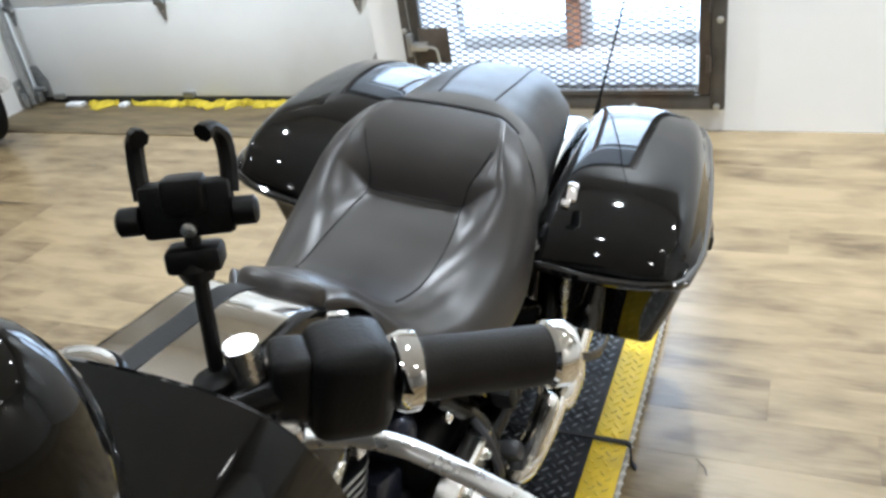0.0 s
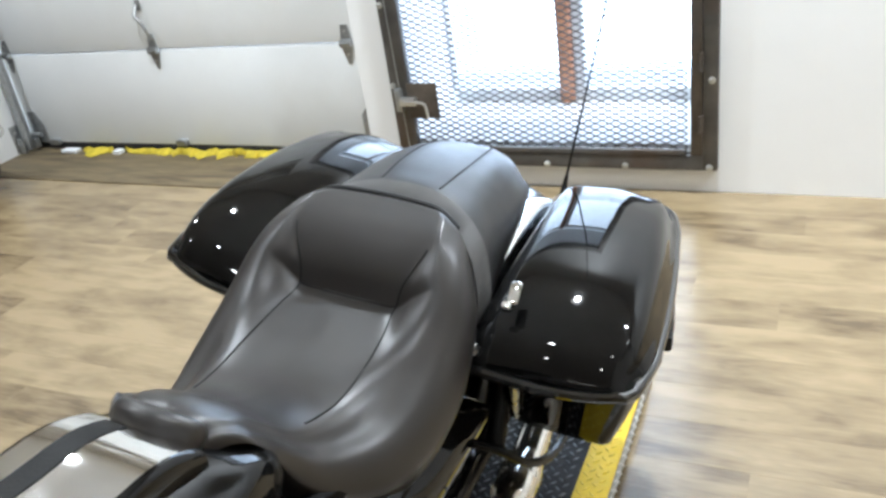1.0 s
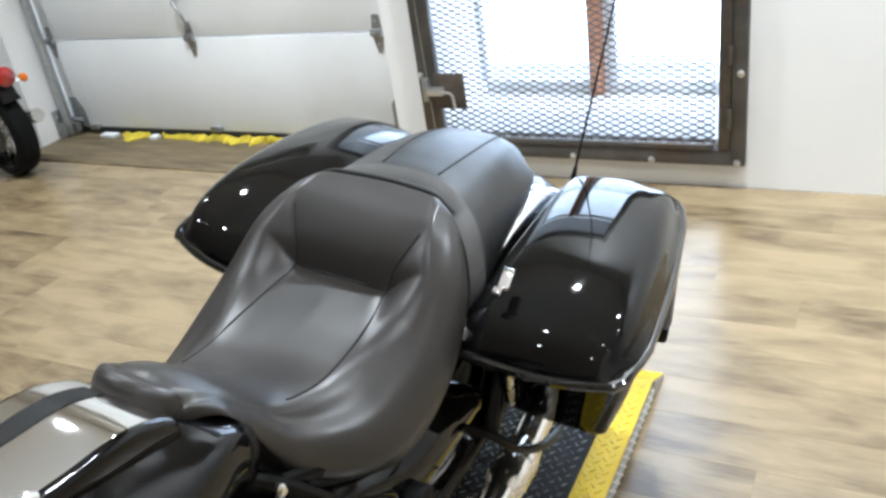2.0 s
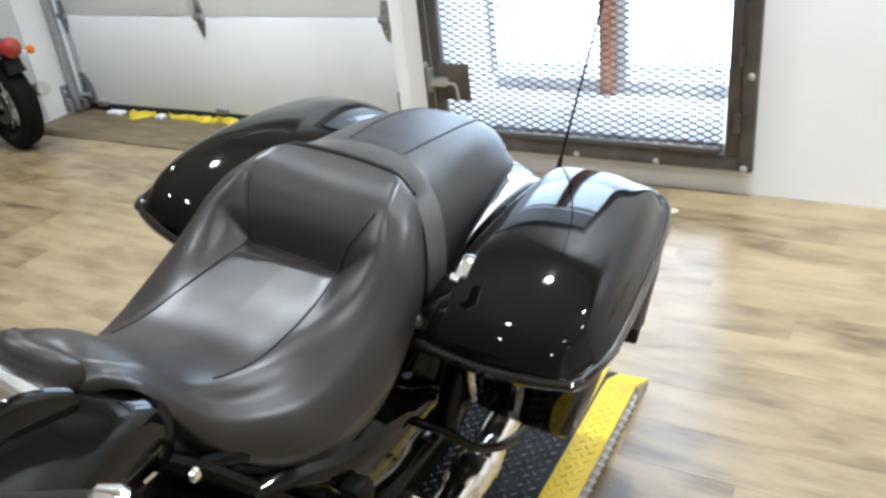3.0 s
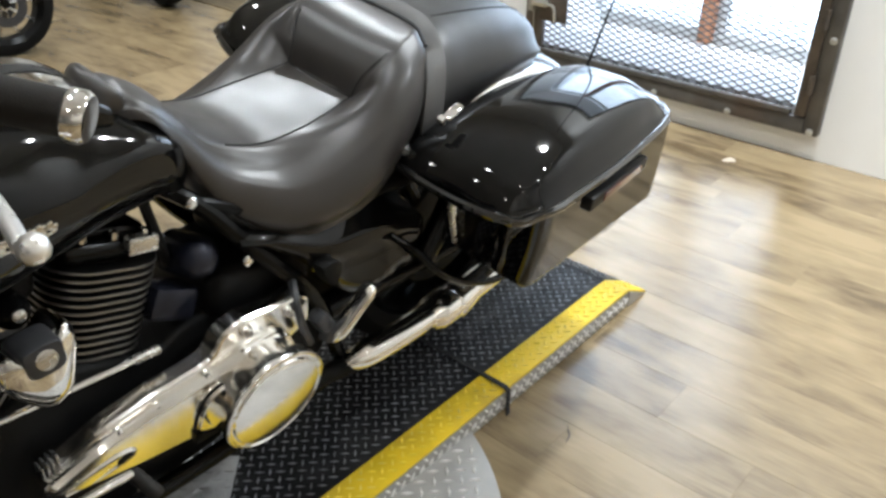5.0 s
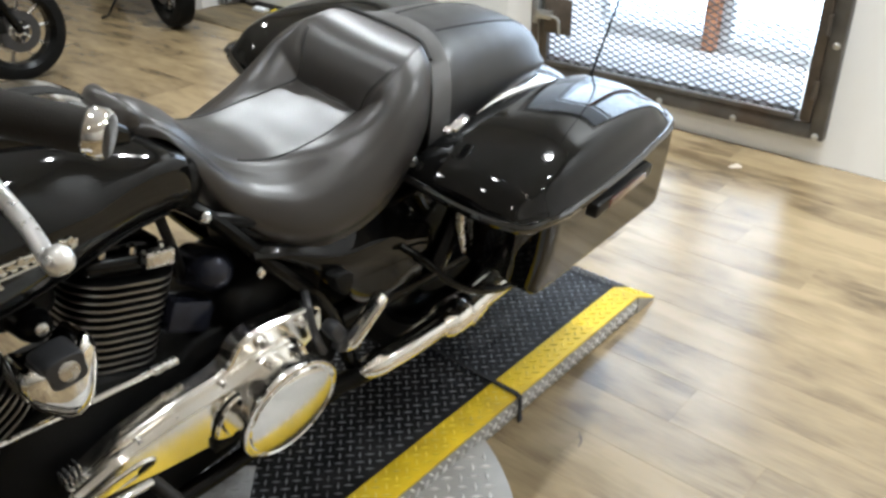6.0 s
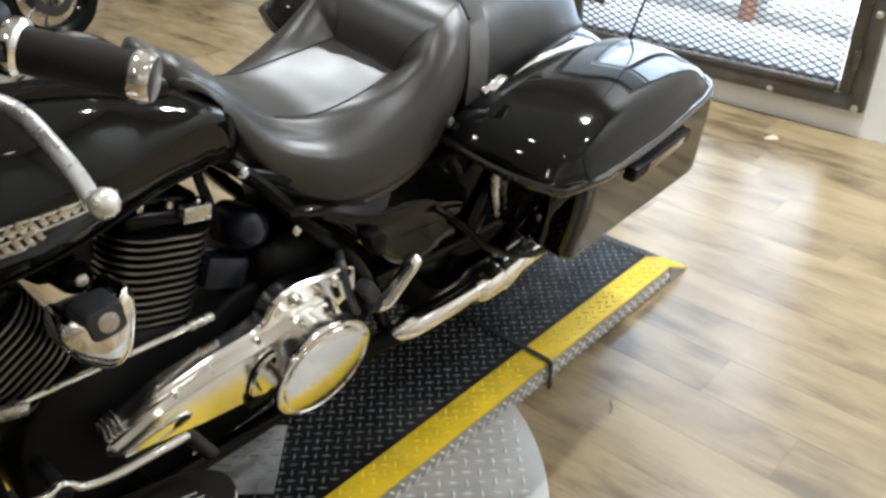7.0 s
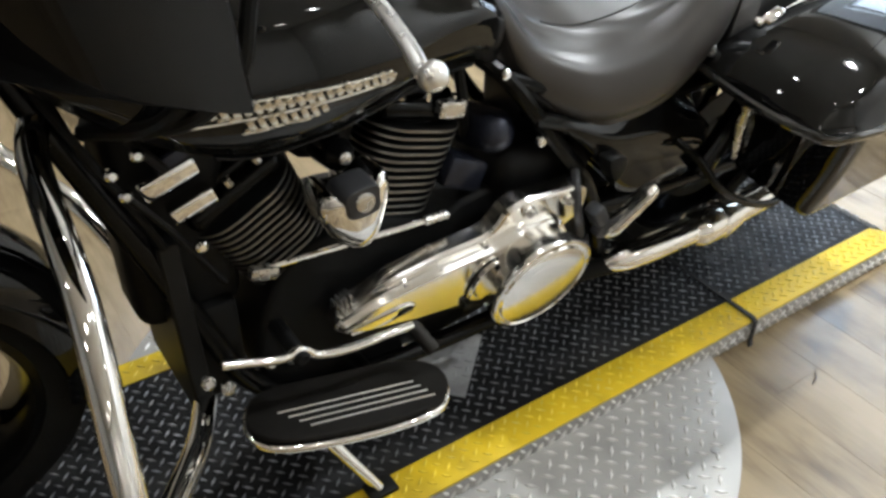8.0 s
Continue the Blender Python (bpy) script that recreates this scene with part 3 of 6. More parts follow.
part("corner_bracket", s, M["galv"], door, "galvanised bottom corner bracket")

track = thing("door_track", (-3.66, 3.40, 0.0), "galvanised steel garage door track beside the opening", "door track")
s = Shape().prism([(-0.025, -0.03), (0.025, -0.03), (0.025, -0.024), (-0.018, -0.024), (-0.018, 0.03), (-0.025, 0.03)], lambda u, v, h: (-3.66 + u, 3.40 + v, h), 0.03, 2.5, 0.001)
part("rail", s, M["galv"], track)
s = Shape().box((-3.722, 3.38, 0.10), (0.006, 0.09, 0.16), 0.002)
s.box((-3.70, 3.36, 0.055), (0.05, 0.012, 0.09), 0.003)
part("bracket", s, M["galv"], track)
for z in (0.07, 0.14):
    part("bolt", Shape().lathe((-3.718, 3.36, z), (1, 0, 0), [(0, 0.011), (0.008, 0.011), (0.011, 0.006)], 6), M["bolt"], track)

# torn yellow foam strips along the door's foot
rnd = random.Random(4)
for x0, x1, deep, n in ((-3.27, -3.05, 0.115, 7), (-2.96, -2.52, 0.075, 13), (-2.55, -2.20, 0.10, 11), (-2.22, -1.85, 0.05, 11), (-1.88, -1.52, 0.055, 10)):
    rings = []
    for i in range(n):
        t = i / (n - 1)
        d = deep * (0.25 + 0.75 * rnd.random()) * min(1, 0.3 + 4 * t * (1 - t))
        x = x0 + (x1 - x0) * t
        yb, skew, h = 3.438 + rnd.uniform(-0.008, 0.006), rnd.uniform(-0.02, 0.02), rnd.uniform(0.012, 0.034)
        rings.append([(x, yb, 0.009), (x, yb, 0.012 + 0.6 * h), (x + 0.4 * skew, yb - 0.35 * d, 0.012 + h), (x + skew, yb - 0.75 * d, 0.012 + h * rnd.uniform(0.2, 0.8)), (x + 1.4 * skew, yb - d, 0.013), (x + 1.4 * skew, yb - d, 0.009)])
    solid("foam_strip", Shape().loft(rings), M["yellow_cloth"], "torn yellow foam strip lying on the threshold", "foam strip", "foam strips at the door", angle=25)
for x, w in ((-3.36, 0.12), (-2.99, 0.05)):
    solid("white_block", Shape().box((x, 3.405, 0.019), (w, 0.05, 0.022), 0.004), M["paper"], "small white plastic block on the threshold", "block", "white blocks at the door")

# deep window behind the steel gate
win = thing("window_1", (-0.365, PANE, 0.17), "tall window with grey frame and orange wooden post", "window", kind="structure")
s = Shape().box((-0.365, (WALL + PANE + 0.06) / 2 + 0.002, 0.182), (1.25, PANE + 0.06 - WALL - 0.004, 0.03), 0.004)
part("window_sill", s, M["sill"], win, "pale stone window sill")
s = Shape()
s.box((-0.365, PANE + 0.02, 0.225), (1.25, 0.05, 0.055), 0.005)
s.box((-0.365, PANE + 0.02, 2.02), (1.25, 0.05, 0.06), 0.005)
for x in (-1.015, 0.26):
    s.box((x, PANE + 0.02, 1.12), (0.06, 0.05, 1.74), 0.005)
part("window_frame", s, M["mullion"], win)
part("post", Shape().box((-0.418, PANE - 0.005, 1.12), (0.062, 0.09, 1.84), 0.006), M["brick"], win, "orange-brown wooden post")
part("mullion", Shape().box((-0.36, PANE + 0.015, 1.12), (0.05, 0.05, 1.80), 0.005), M["mullion"], win)
for x0, x1 in ((-0.985, -0.45), (-0.335, 0.23)):
    p = part("pane", Shape().box(((x0 + x1) / 2, PANE + 0.03, 1.12), (x1 - x0, 0.006, 1.74)), M["pane"], win)
    p.visible_shadow = False
# bright street beyond the window
s = Shape().box((-0.36, 5.2, 1.2), (7.0, 0.02, 5.0))
solid("backdrop", s, M["daylight"], "overexposed bright daylight outside the window", "backdrop", kind="structure")
slab("ground", (-4, 3.8, -0.3), (4, 5.2, -0.1), M["outside"], "pale pavement outside the window")

# steel security gate over the window
GY = 3.185
gate = thing("security_gate", (-0.365, GY, GATE_B), "dark rusty steel security gate of expanded mesh, closed", "gate")
for name, lo, hi in (("left_bar", (GATE_L, GATE_B), (GATE_L + 0.072, GATE_T)), ("right_bar", (GATE_R - 0.055, GATE_B), (GATE_R, GATE_T)),
                     ("bottom_bar", (GATE_L + 0.072, GATE_B), (GATE_R - 0.055, GATE_B + 0.062)), ("top_bar", (GATE_L + 0.072, GATE_T - 0.07), (GATE_R - 0.055, GATE_T))):
    s = Shape().box(((lo[0] + hi[0]) / 2, GY + 0.005, (lo[1] + hi[1]) / 2), (hi[0] - lo[0], 0.04, hi[1] - lo[1]), 0.004)
    part(name, s, M["gate_steel"], gate)
part("hinge_bar", Shape().box((GATE_R - 0.077, GY - 0.008, 1.12), (0.042, 0.03, 1.90), 0.005), M["rust"], gate, "rusty hinge bar")
for z in (0.26, 0.50, 1.0, 1.6):
    part("hinge_barrel", Shape().lathe((GATE_R - 0.06, GY - 0.022, z), (0, 0, 1), [(0, 0.011), (0.07, 0.011)], 10), M["rust"], gate)
# slim inner angle round the mesh
s = Shape()
s.box((-0.365 - 0.02, GY - 0.006, GATE_B + 0.074), (1.16, 0.028, 0.022), 0.003)
s.box((GATE_L + 0.083, GY - 0.006, 1.12), (0.02, 0.028, 1.88), 0.003)
part("inner_angle", s, M["gate_steel"], gate)
s = Shape()
SWD, LWD = 0.0132, 0.0275       # half diamonds of the expanded mesh
x0, x1, z0, z1 = GATE_L + 0.085, GATE_R - 0.095, GATE_B + 0.08, 1.15
rows = int((z1 - z0) / SWD)
cols = int((x1 - x0) / LWD)
for r in range(rows):
    for c in range(cols):
        up = (r + c) % 2
        ax, bx = x0 + c * LWD, x0 + (c + 1) * LWD
        az, bz = (z0 + r * SWD, z0 + (r + 1) * SWD) if up else (z0 + (r + 1) * SWD, z0 + r * SWD)
        w, d = 0.0026, 0.0024
        s.add([(ax, GY - d, az - w), (bx, GY - d, bz - w), (bx, GY + d, bz + w), (ax, GY + d, az + w), (ax, GY - d, az + w), (bx, GY - d, bz + w), (bx, GY + d, bz - w), (ax, GY + d, az - w)],
              [[0, 1, 5, 4], [4, 5, 2, 3], [0, 1, 6, 7]])
ob = part("expanded_mesh", s, M["gate_mesh"], gate, "diamond expanded steel mesh")
tagged(ob, kind="stuff")
s = Shape().box((-0.89, GY - 0.022, 0.394), (0.14, 0.006, 0.155), 0.002)
lockplate = part("lock_plate", s, M["rust"], gate, "rusty mesh-backed lock plate")
s = Shape().box((-0.955, GY - 0.032, 0.395), (0.075, 0.03, 0.035), 0.004)
s.tube(spline([(-0.975, GY - 0.045, 0.395), (-0.90, GY - 0.05, 0.395), (-0.872, GY - 0.05, 0.385), (-0.866, GY - 0.048, 0.345), (-0.866, GY - 0.045, 0.325)], 14), 0.0065, 8)
part("slide_bolt", s, M["bolt"], lockplate, "bright steel slide bolt")
s = Shape().box((-1.0, GY - 0.026, 0.40), (0.03, 0.03, 0.10), 0.004)
part("keeper", s, M["galv"], lockplate)
for x, z in [(x, GATE_B + 0.014) for x in (0.281, -0.042, -0.365, -0.69)] + [(0.288, z) for z in (0.465, 0.82, 1.2, 1.6)] + [(-1.025, z) for z in (0.46, 0.80, 1.2, 1.6)]:
    part("bolt_head", Shape().lathe((x, GY - 0.015, z), (0, -1, 0), [(0, 0.0135), (0.007, 0.0125), (0.011, 0.007)], 12), M["bolt"], gate)
part("edge_wire", Shape().tube(spline([(-1.005, GY - 0.02, 1.2), (-1.0, GY - 0.022, 0.8), (-0.995, GY - 0.022, 0.5), (-0.99, GY - 0.02, 0.18)], 14), 0.003, 6), M["galv"], gate)

# ceiling lamps, seen as glints in the lacquer; the two at x 4.5 are added fill
first = None
for x, y, watts in LAMPS:
    if first is None:
        first = thing("ceiling_lamp", (x, y, CEILING), "round white ceiling lamp, switched on, some added to brighten a wall", "ceiling lamp", "ceiling lamps")
        part("housing", Shape().lathe((x, y, CEILING), (0, 0, -1), [(0, 0.12), (0.05, 0.12), (0.06, 0.112), (0.06, 0.096), (0.03, 0.094)], 28), M["lamp_white"], first)
        part("lens", Shape().lathe((x, y, CEILING - 0.035), (0, 0, -1), [(0, 0.09), (0.006, 0.09), (0.012, 0.06)], 28), M["bulb"], first)
    else:
        copy_thing(first, Matrix.Translation((x, y, CEILING)))

# ---- the motorcycle stand: plate deck, ramp and turntable ----
DECK, DL, DR, DF, DB = 0.055, -0.335, 0.280, -0.75, 1.86


def tread_field(shape, place, u0, u1, v0, v1, pitch=0.0215, length=0.0225, width=0.0056, height=0.0022, slot=0, keep=None):
    """Raised lens-shaped bars, turned alternately, on a plate; place maps (u, v, h)."""
    half = math.sqrt(0.5) * pitch
    for i in range(int((u1 - u0) / half) + 1):
        for j in range(int((v1 - v0) / half) + 1):
            u, v = u0 + (i + 0.5) * half, v0 + (j + 0.5) * half
            if (i + j) % 2 or u < u0 + 0.006 or v < v0 + 0.006 or u > u1 - 0.006 or v > v1 - 0.006 or (keep and not keep(u, v)):
                continue
            a = radians(45 if i % 2 else -45)
            c, s = math.cos(a), math.sin(a)
            ends = [(-length / 2, 0), (0, -width / 2), (length / 2, 0), (0, width / 2)]
            base = [place(u + x * c - y * s, v + x * s + y * c, 0) for x, y in ends]
            top = [place(u + x * 0.62 * c - y * 0.55 * s, v + x * 0.62 * s + y * 0.55 * c, height) for x, y in ends]
            shape.add(base + top, [[4, 5, 6, 7], [0, 1, 5, 4], [1, 2, 6, 5], [2, 3, 7, 6], [3, 0, 4, 7]], slot)
    return shape


lift = thing("motorcycle_stand", (-0.03, 0.5, 0.0), "low steel plate motorcycle stand, black deck with yellow painted edges", "stand")
s = Shape().box(((DL + DR) / 2 - 0.003, (DF + DB) / 2, DECK / 2 - 0.002), (DR - DL - 0.012, DB - DF, DECK - 0.004))
part("core", s, M["engine"], lift)
YI_R, YI_L = 0.203, -0.272
s = Shape().box(((YI_R + YI_L) / 2, (DF + DB) / 2, DECK - 0.0015), (YI_R - YI_L, DB - DF, 0.004), 0.0008)
deck = part("deck_plate", s, M["deck"], lift, "black painted diamond plate")
top = lambda u, v, h: (u, v, DECK + 0.0004 + h)
ob = part("tread_pattern", tread_field(Shape(), top, YI_L + 0.005, YI_R - 0.005, DF, DB), M["tread_bright"], deck, "worn raised treads, lightened in colour for window sheen")
tagged(ob, kind="stuff")
for x0, x1 in ((YI_R, DR), (DL, YI_L)):
    s = Shape().box(((x0 + x1) / 2, (DF + DB) / 2, DECK - 0.001), (x1 - x0, DB - DF, 0.006), 0.0012)
    edge = part("yellow_edge", s, M["deck_yellow"], lift, "yellow painted edge strip")
    ob = part("edge_treads", tread_field(Shape(), lambda u, v, h: (u, v, DECK + 0.0018 + h), x0 + 0.004, x1 - 0.002, DF, DB), M["yellow_worn"], edge)
    tagged(ob, kind="stuff")
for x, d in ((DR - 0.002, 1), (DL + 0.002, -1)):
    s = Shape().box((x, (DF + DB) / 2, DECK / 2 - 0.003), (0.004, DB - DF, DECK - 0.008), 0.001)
    # dark base under bright treads: tread shading painted by two tones
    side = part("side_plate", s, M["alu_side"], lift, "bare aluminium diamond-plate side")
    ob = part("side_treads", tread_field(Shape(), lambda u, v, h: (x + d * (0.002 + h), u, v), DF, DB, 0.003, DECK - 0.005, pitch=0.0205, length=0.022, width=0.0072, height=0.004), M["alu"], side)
    tagged(ob, kind="stuff")
# sloping end of the ramp
RE = 1.962
slope = (DECK - 0.006) / (RE - DB)
ramp_z = lambda y: DECK + 0.001 - (y - DB) * slope
for name, x0, x1, mat, tread in (("ramp_plate", YI_L, YI_R, M["deck"], M["tread_bright"]), ("ramp_edge", YI_R, DR, M["deck_yellow"], M["yellow_worn"]), ("ramp_edge", DL, YI_L, M["deck_yellow"], M["deck_yellow"])):
    s = Shape().loft([[(x0, DB, 0.001), (x0, DB, ramp_z(DB)), (x0, RE, 0.006), (x0, RE, 0.001)], [(x1, DB, 0.001), (x1, DB, ramp_z(DB)), (x1, RE, 0.006), (x1, RE, 0.001)]])
    r = part(name, s, mat, lift)
    ob = part("ramp_treads", tread_field(Shape(), lambda u, v, h: (u, v, ramp_z(v) + 0.0004 + h), x0 + 0.004, x1 - 0.003, DB + 0.004, RE - 0.004), tread, r)
    tagged(ob, kind="stuff")
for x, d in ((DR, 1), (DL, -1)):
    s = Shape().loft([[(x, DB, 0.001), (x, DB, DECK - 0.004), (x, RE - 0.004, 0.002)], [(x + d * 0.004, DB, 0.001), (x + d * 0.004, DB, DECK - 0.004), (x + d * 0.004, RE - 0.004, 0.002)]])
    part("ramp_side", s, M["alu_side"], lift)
# grey wear plate let into the deck under the engine
s = Shape().prism([(-0.26, 0.52), (-0.13, 0.386), (0.124, 0.627), (-0.005, 0.763)], lambda u, v, h: (u, v, DECK + h), 0.002, 0.006, 0.001)
wear = part("wear_plate", s, M["grey_plate"], lift, "dull grey steel wear plate")
ob = part("plate_treads", tread_field(Shape(), lambda u, v, h: (u, v, DECK + 0.006 + h), -0.25, 0.12, 0.395, 0.758, keep=lambda u, v: u + 0.95 * v < 0.705 and u + 0.95 * v > 0.25 and abs(v - 0.949 * u - 0.638) < 0.11), M["grey_plate"], wear)
tagged(ob, kind="stuff")

# strap across the joint of the ramp
s = Shape()
path = [(DL - 0.004, 1.318, 0.004), (DL - 0.004, 1.318, DECK + 0.002), (DL + 0.004, 1.317, DECK + 0.0065), (DR - 0.004, 1.302, DECK + 0.0065), (DR + 0.006, 1.302, DECK), (DR + 0.007, 1.30, 0.006), (DR + 0.02, 1.285, 0.003)]
s.loft([[(x, y - 0.006, z), (x, y + 0.006, z), (x + (0.003 if x > 0 else -0.003), y + 0.006, z + 0.003), (x + (0.003 if x > 0 else -0.003), y - 0.006, z + 0.003)] for x, y, z in path])
solid("tie_strap", s, M["strap"], "black webbing strap round the stand", "strap")

# round turntable plate beside the deck
TC, TR = (0.02, 0.60), 0.633
disc = thing("turntable", (TC[0], TC[1], 0.0), "round bare aluminium diamond-plate turntable beneath the stand", "turntable")
outline = [(TC[0] + TR * math.cos(a), TC[1] + TR * math.sin(a)) for a in np.linspace(0, 2 * math.pi, 96, endpoint=False)]
s = Shape().prism(outline, lambda u, v, h: (u, v, h), 0.001, 0.016, 0.003)
plate = part("plate", s, M["alu_dull"], disc)
inside = lambda u, v: (u - TC[0]) ** 2 + (v - TC[1]) ** 2 < (TR - 0.02) ** 2 and (u > DR + 0.016 or u < DL - 0.016)
ob = part("plate_treads", tread_field(Shape(), lambda u, v, h: (u, v, 0.016 + h), -0.7, 0.7, -0.05, 1.26, pitch=0.0285, length=0.0285, width=0.0085, height=0.0032, keep=inside), M["alu"], plate)
tagged(ob, kind="stuff")
for a in (4, 28, 40, 62, 160, 200, 300, 330):
    x, y = TC[0] + (TR - 0.05) * math.cos(radians(a)), TC[1] + (TR - 0.05) * math.sin(radians(a))
    if x > DR + 0.02 or x < DL - 0.02:
        part("bolt_head", Shape().lathe((x, y, 0.016), (0, 0, 1), [(0, 0.009), (0.002, 0.009), (0.003, 0.006)], 10), M["grey_plate"], disc)

# ---- the touring motorcycle on the stand ----
bike = thing("motorcycle", (0.0, 0.55, DECK), "glossy black touring motorcycle with saddlebags, chrome and black leather seat", "motorcycle")
LEANING.add(bike.name)
AXF, AXR, AXZ = -0.30, 1.38, DECK + 0.322


def mirrored(pts):
    """A closed ring from half an outline of (x, z) that runs from the top to the bottom."""
    return [(x, z) for x, z in pts] + [(-x, z) for x, z in pts[::-1] if x > 1e-6]


def body(ys, half, n=26):
    """A symmetrical body: half(y) gives the control points of the right half, from top to bottom."""
    rings = []
    for y in ys:
        h = spline(half(y), n)
        h[0][0] = h[-1][0] = 0.0
        rings.append([(x, y, z) for x, z in mirrored([(max(a, 0), b) for a, b in h])])
    return rings


# wheels
def wheel(name, y, r, w, z):
    hub = part(name, Shape().lathe((-0.07, y, z), (1, 0, 0), [(0, 0.03), (0.01, 0.045), (0.13, 0.045), (0.14, 0.03)], 24), M["satin" if y < 0 else "engine"], bike)
    prof = [(-w / 2, r - 0.075), (-w / 2 - 0.004, r - 0.045), (-w * 0.42, r - 0.012), (-w * 0.2, r), (0, r + 0.002), (w * 0.2, r), (w * 0.42, r - 0.012), (w / 2 + 0.004, r - 0.045), (w / 2, r - 0.075), (w * 0.3, r - 0.085), (-w * 0.3, r - 0.085)]
    t = Shape().lathe((0, y, z), (1, 0, 0), prof + prof[:1], 64, caps=False)
    part("tyre", t, M["tyre"], hub, "black road tyre")
    rim = [(-w / 2 + 0.004, r - 0.068), (-w / 2 + 0.002, r - 0.09), (-w * 0.25, r - 0.105), (w * 0.25, r - 0.105), (w / 2 - 0.002, r - 0.09), (w / 2 - 0.004, r - 0.068)]
    part("rim", Shape().lathe((0, y, z), (1, 0, 0), rim, 64, caps=False), M["black_gloss_metal"], hub)
    for k in range(7):
        a = 2 * math.pi * k / 7 + 0.3
        s = Shape().tube([(0.02 * math.sin(k), y + 0.035 * math.cos(a), z + 0.035 * math.sin(a)), (0, y + (r - 0.1) * math.cos(a), z + (r - 0.1) * math.sin(a))], [0.017, 0.012], 8)
        part("spoke", s, M["black_gloss_metal"], hub)
    for x in (-0.085, 0.085):
        d = Shape().lathe((x, y, z), (1, 0, 0), [(-0.003, 0.085), (-0.003, 0.148), (0.003, 0.148), (0.003, 0.085), (-0.003, 0.085)], 40, caps=False)
        part("brake_disc", d, M["satin" if y < 0 else "engine"], hub)
    return hub


wheel("front_wheel", AXF, 0.318, 0.13, AXZ)
wheel("rear_wheel", AXR, 0.322, 0.17, AXZ)


def fender(name, y, z, r, w, a0, a1, n=30):
    rings = []
    for a in np.linspace(radians(a0), radians(a1), n):
        c, s = math.cos(a), math.sin(a)
        ring = []
        for t in np.linspace(-1, 1, 13):
            x = w * math.sin(t * math.pi / 2)
            rr = r - 0.075 * (1 - math.cos(t * math.pi / 2)) ** 1.2
            ring.append((x, y + rr * c, z + rr * s))
        for t in np.linspace(1, -1, 13):
            x = (w - 0.004) * math.sin(t * math.pi / 2)
            rr = r - 0.004 - 0.075 * (1 - math.cos(t * math.pi / 2)) ** 1.2
            ring.append((x, y + rr * c, z + rr * s))
        rings.append(ring)
    return part(name, Shape().loft(rings), M["paint"], bike)


fender("front_fender", AXF, AXZ, 0.352, 0.085, -10, 170)

# rear fender
fy = curve_of([1.08, 1.25, 1.45, 1.62, 1.76, 1.88, 1.96], [0.735, 0.765, 0.775, 0.755, 0.70, 0.61, 0.50])
fw = curve_of([1.08, 1.25, 1.5, 1.75, 1.96], [0.10, 0.13, 0.135, 0.125, 0.105])
s = Shape().loft(body(np.linspace(1.08, 1.96, 36), lambda y: [(0, fy(y)), (fw(y) * 0.55, fy(y) - 0.008), (fw(y) * 0.9, fy(y) - 0.035), (fw(y), fy(y) - 0.09), (fw(y), fy(y) - 0.17), (fw(y) * 0.6, fy(y) - 0.18), (0, fy(y) - 0.18)]))
fend = part("rear_fender", s, M["paint"], bike)
for side in (1, -1):
    o = spline([(1.22, 0.735), (1.30, 0.772), (1.42, 0.782), (1.56, 0.766), (1.66, 0.715), (1.60, 0.685), (1.42, 0.70), (1.28, 0.695)], 40, True)
    s = Shape().loft([[(side * x, *q) for q in inset(o, d)] for d, x in ((0, 0.125), (0, 0.160), (0.003, 0.168), (0.010, 0.172))])
    part("fender_strut", s, M["chrome"], fend, "chrome fender support", 50)
# small chrome docking loop by the bag
s = Shape().tube(spline([(0.15, 1.70, 0.69), (0.19, 1.73, 0.715), (0.205, 1.76, 0.70), (0.20, 1.78, 0.66), (0.16, 1.76, 0.63)], 16), 0.011, 10)
part("docking_loop", s, M["chrome"], fend, "chrome loop")

# antenna whip
SPACE["upright"] = False
s = Shape().tube([(0.134, 1.734, 0.625), (0.140, 1.738, 0.655), (0.152, 1.744, 0.705)], [0.009, 0.0085, 0.004], 10)
ant = part("antenna", s, M["plastic"], bike, "flexible black whip antenna")
part("whip", Shape().tube([(0.152, 1.744, 0.705), (0.192, 1.757, 0.85), (0.232, 1.772, 1.0), (0.31, 1.80, 1.30)], [0.0030, 0.0026, 0.0024, 0.0020], 6), M["plastic"], ant)

# rider seat: a dish between two rolled bolsters that climb into the back rest
SPACE["upright"] = True
SEAT_X = -0.010
SY = [0.60, 0.63, 0.66, 0.69, 0.74, 0.82, 0.92, 1.00, 1.05, 1.062, 1.08, 1.10, 1.15, 1.20, 1.226]
FOLD = 1.052                      # the crease between cushion and back rest
cushion_mid = curve_of([0.60, 0.63, 0.68, 0.74, 0.82, 0.92, 1.00, 1.08], [0.900, 0.914, 0.894, 0.836, 0.792, 0.783, 0.791, 0.806])
cushion_seam = curve_of([0.60, 0.63, 0.68, 0.74, 0.82, 0.92, 1.00, 1.08], [0.898, 0.910, 0.883, 0.820, 0.788, 0.788, 0.797, 0.810])


def back_rest(y, foot, top):
    """The back rest climbs steeply from the crease and leans back towards its top."""
    return foot + (top - foot) * (1 - math.exp(-(y - FOLD) / 0.038)) - 0.6 * max(y - 1.20, 0)


seat_mid = lambda y: cushion_mid(y) if y <= FOLD else back_rest(y, cushion_mid(FOLD), 0.913)
seam_z = lambda y: cushion_seam(y) if y <= FOLD else back_rest(y, cushion_seam(FOLD), 0.915)
seam_x = curve_of(SY, [0.028, 0.034, 0.047, 0.062, 0.079, 0.094, 0.098, 0.092, 0.086, 0.089, 0.103, 0.114, 0.106, 0.090, 0.080])
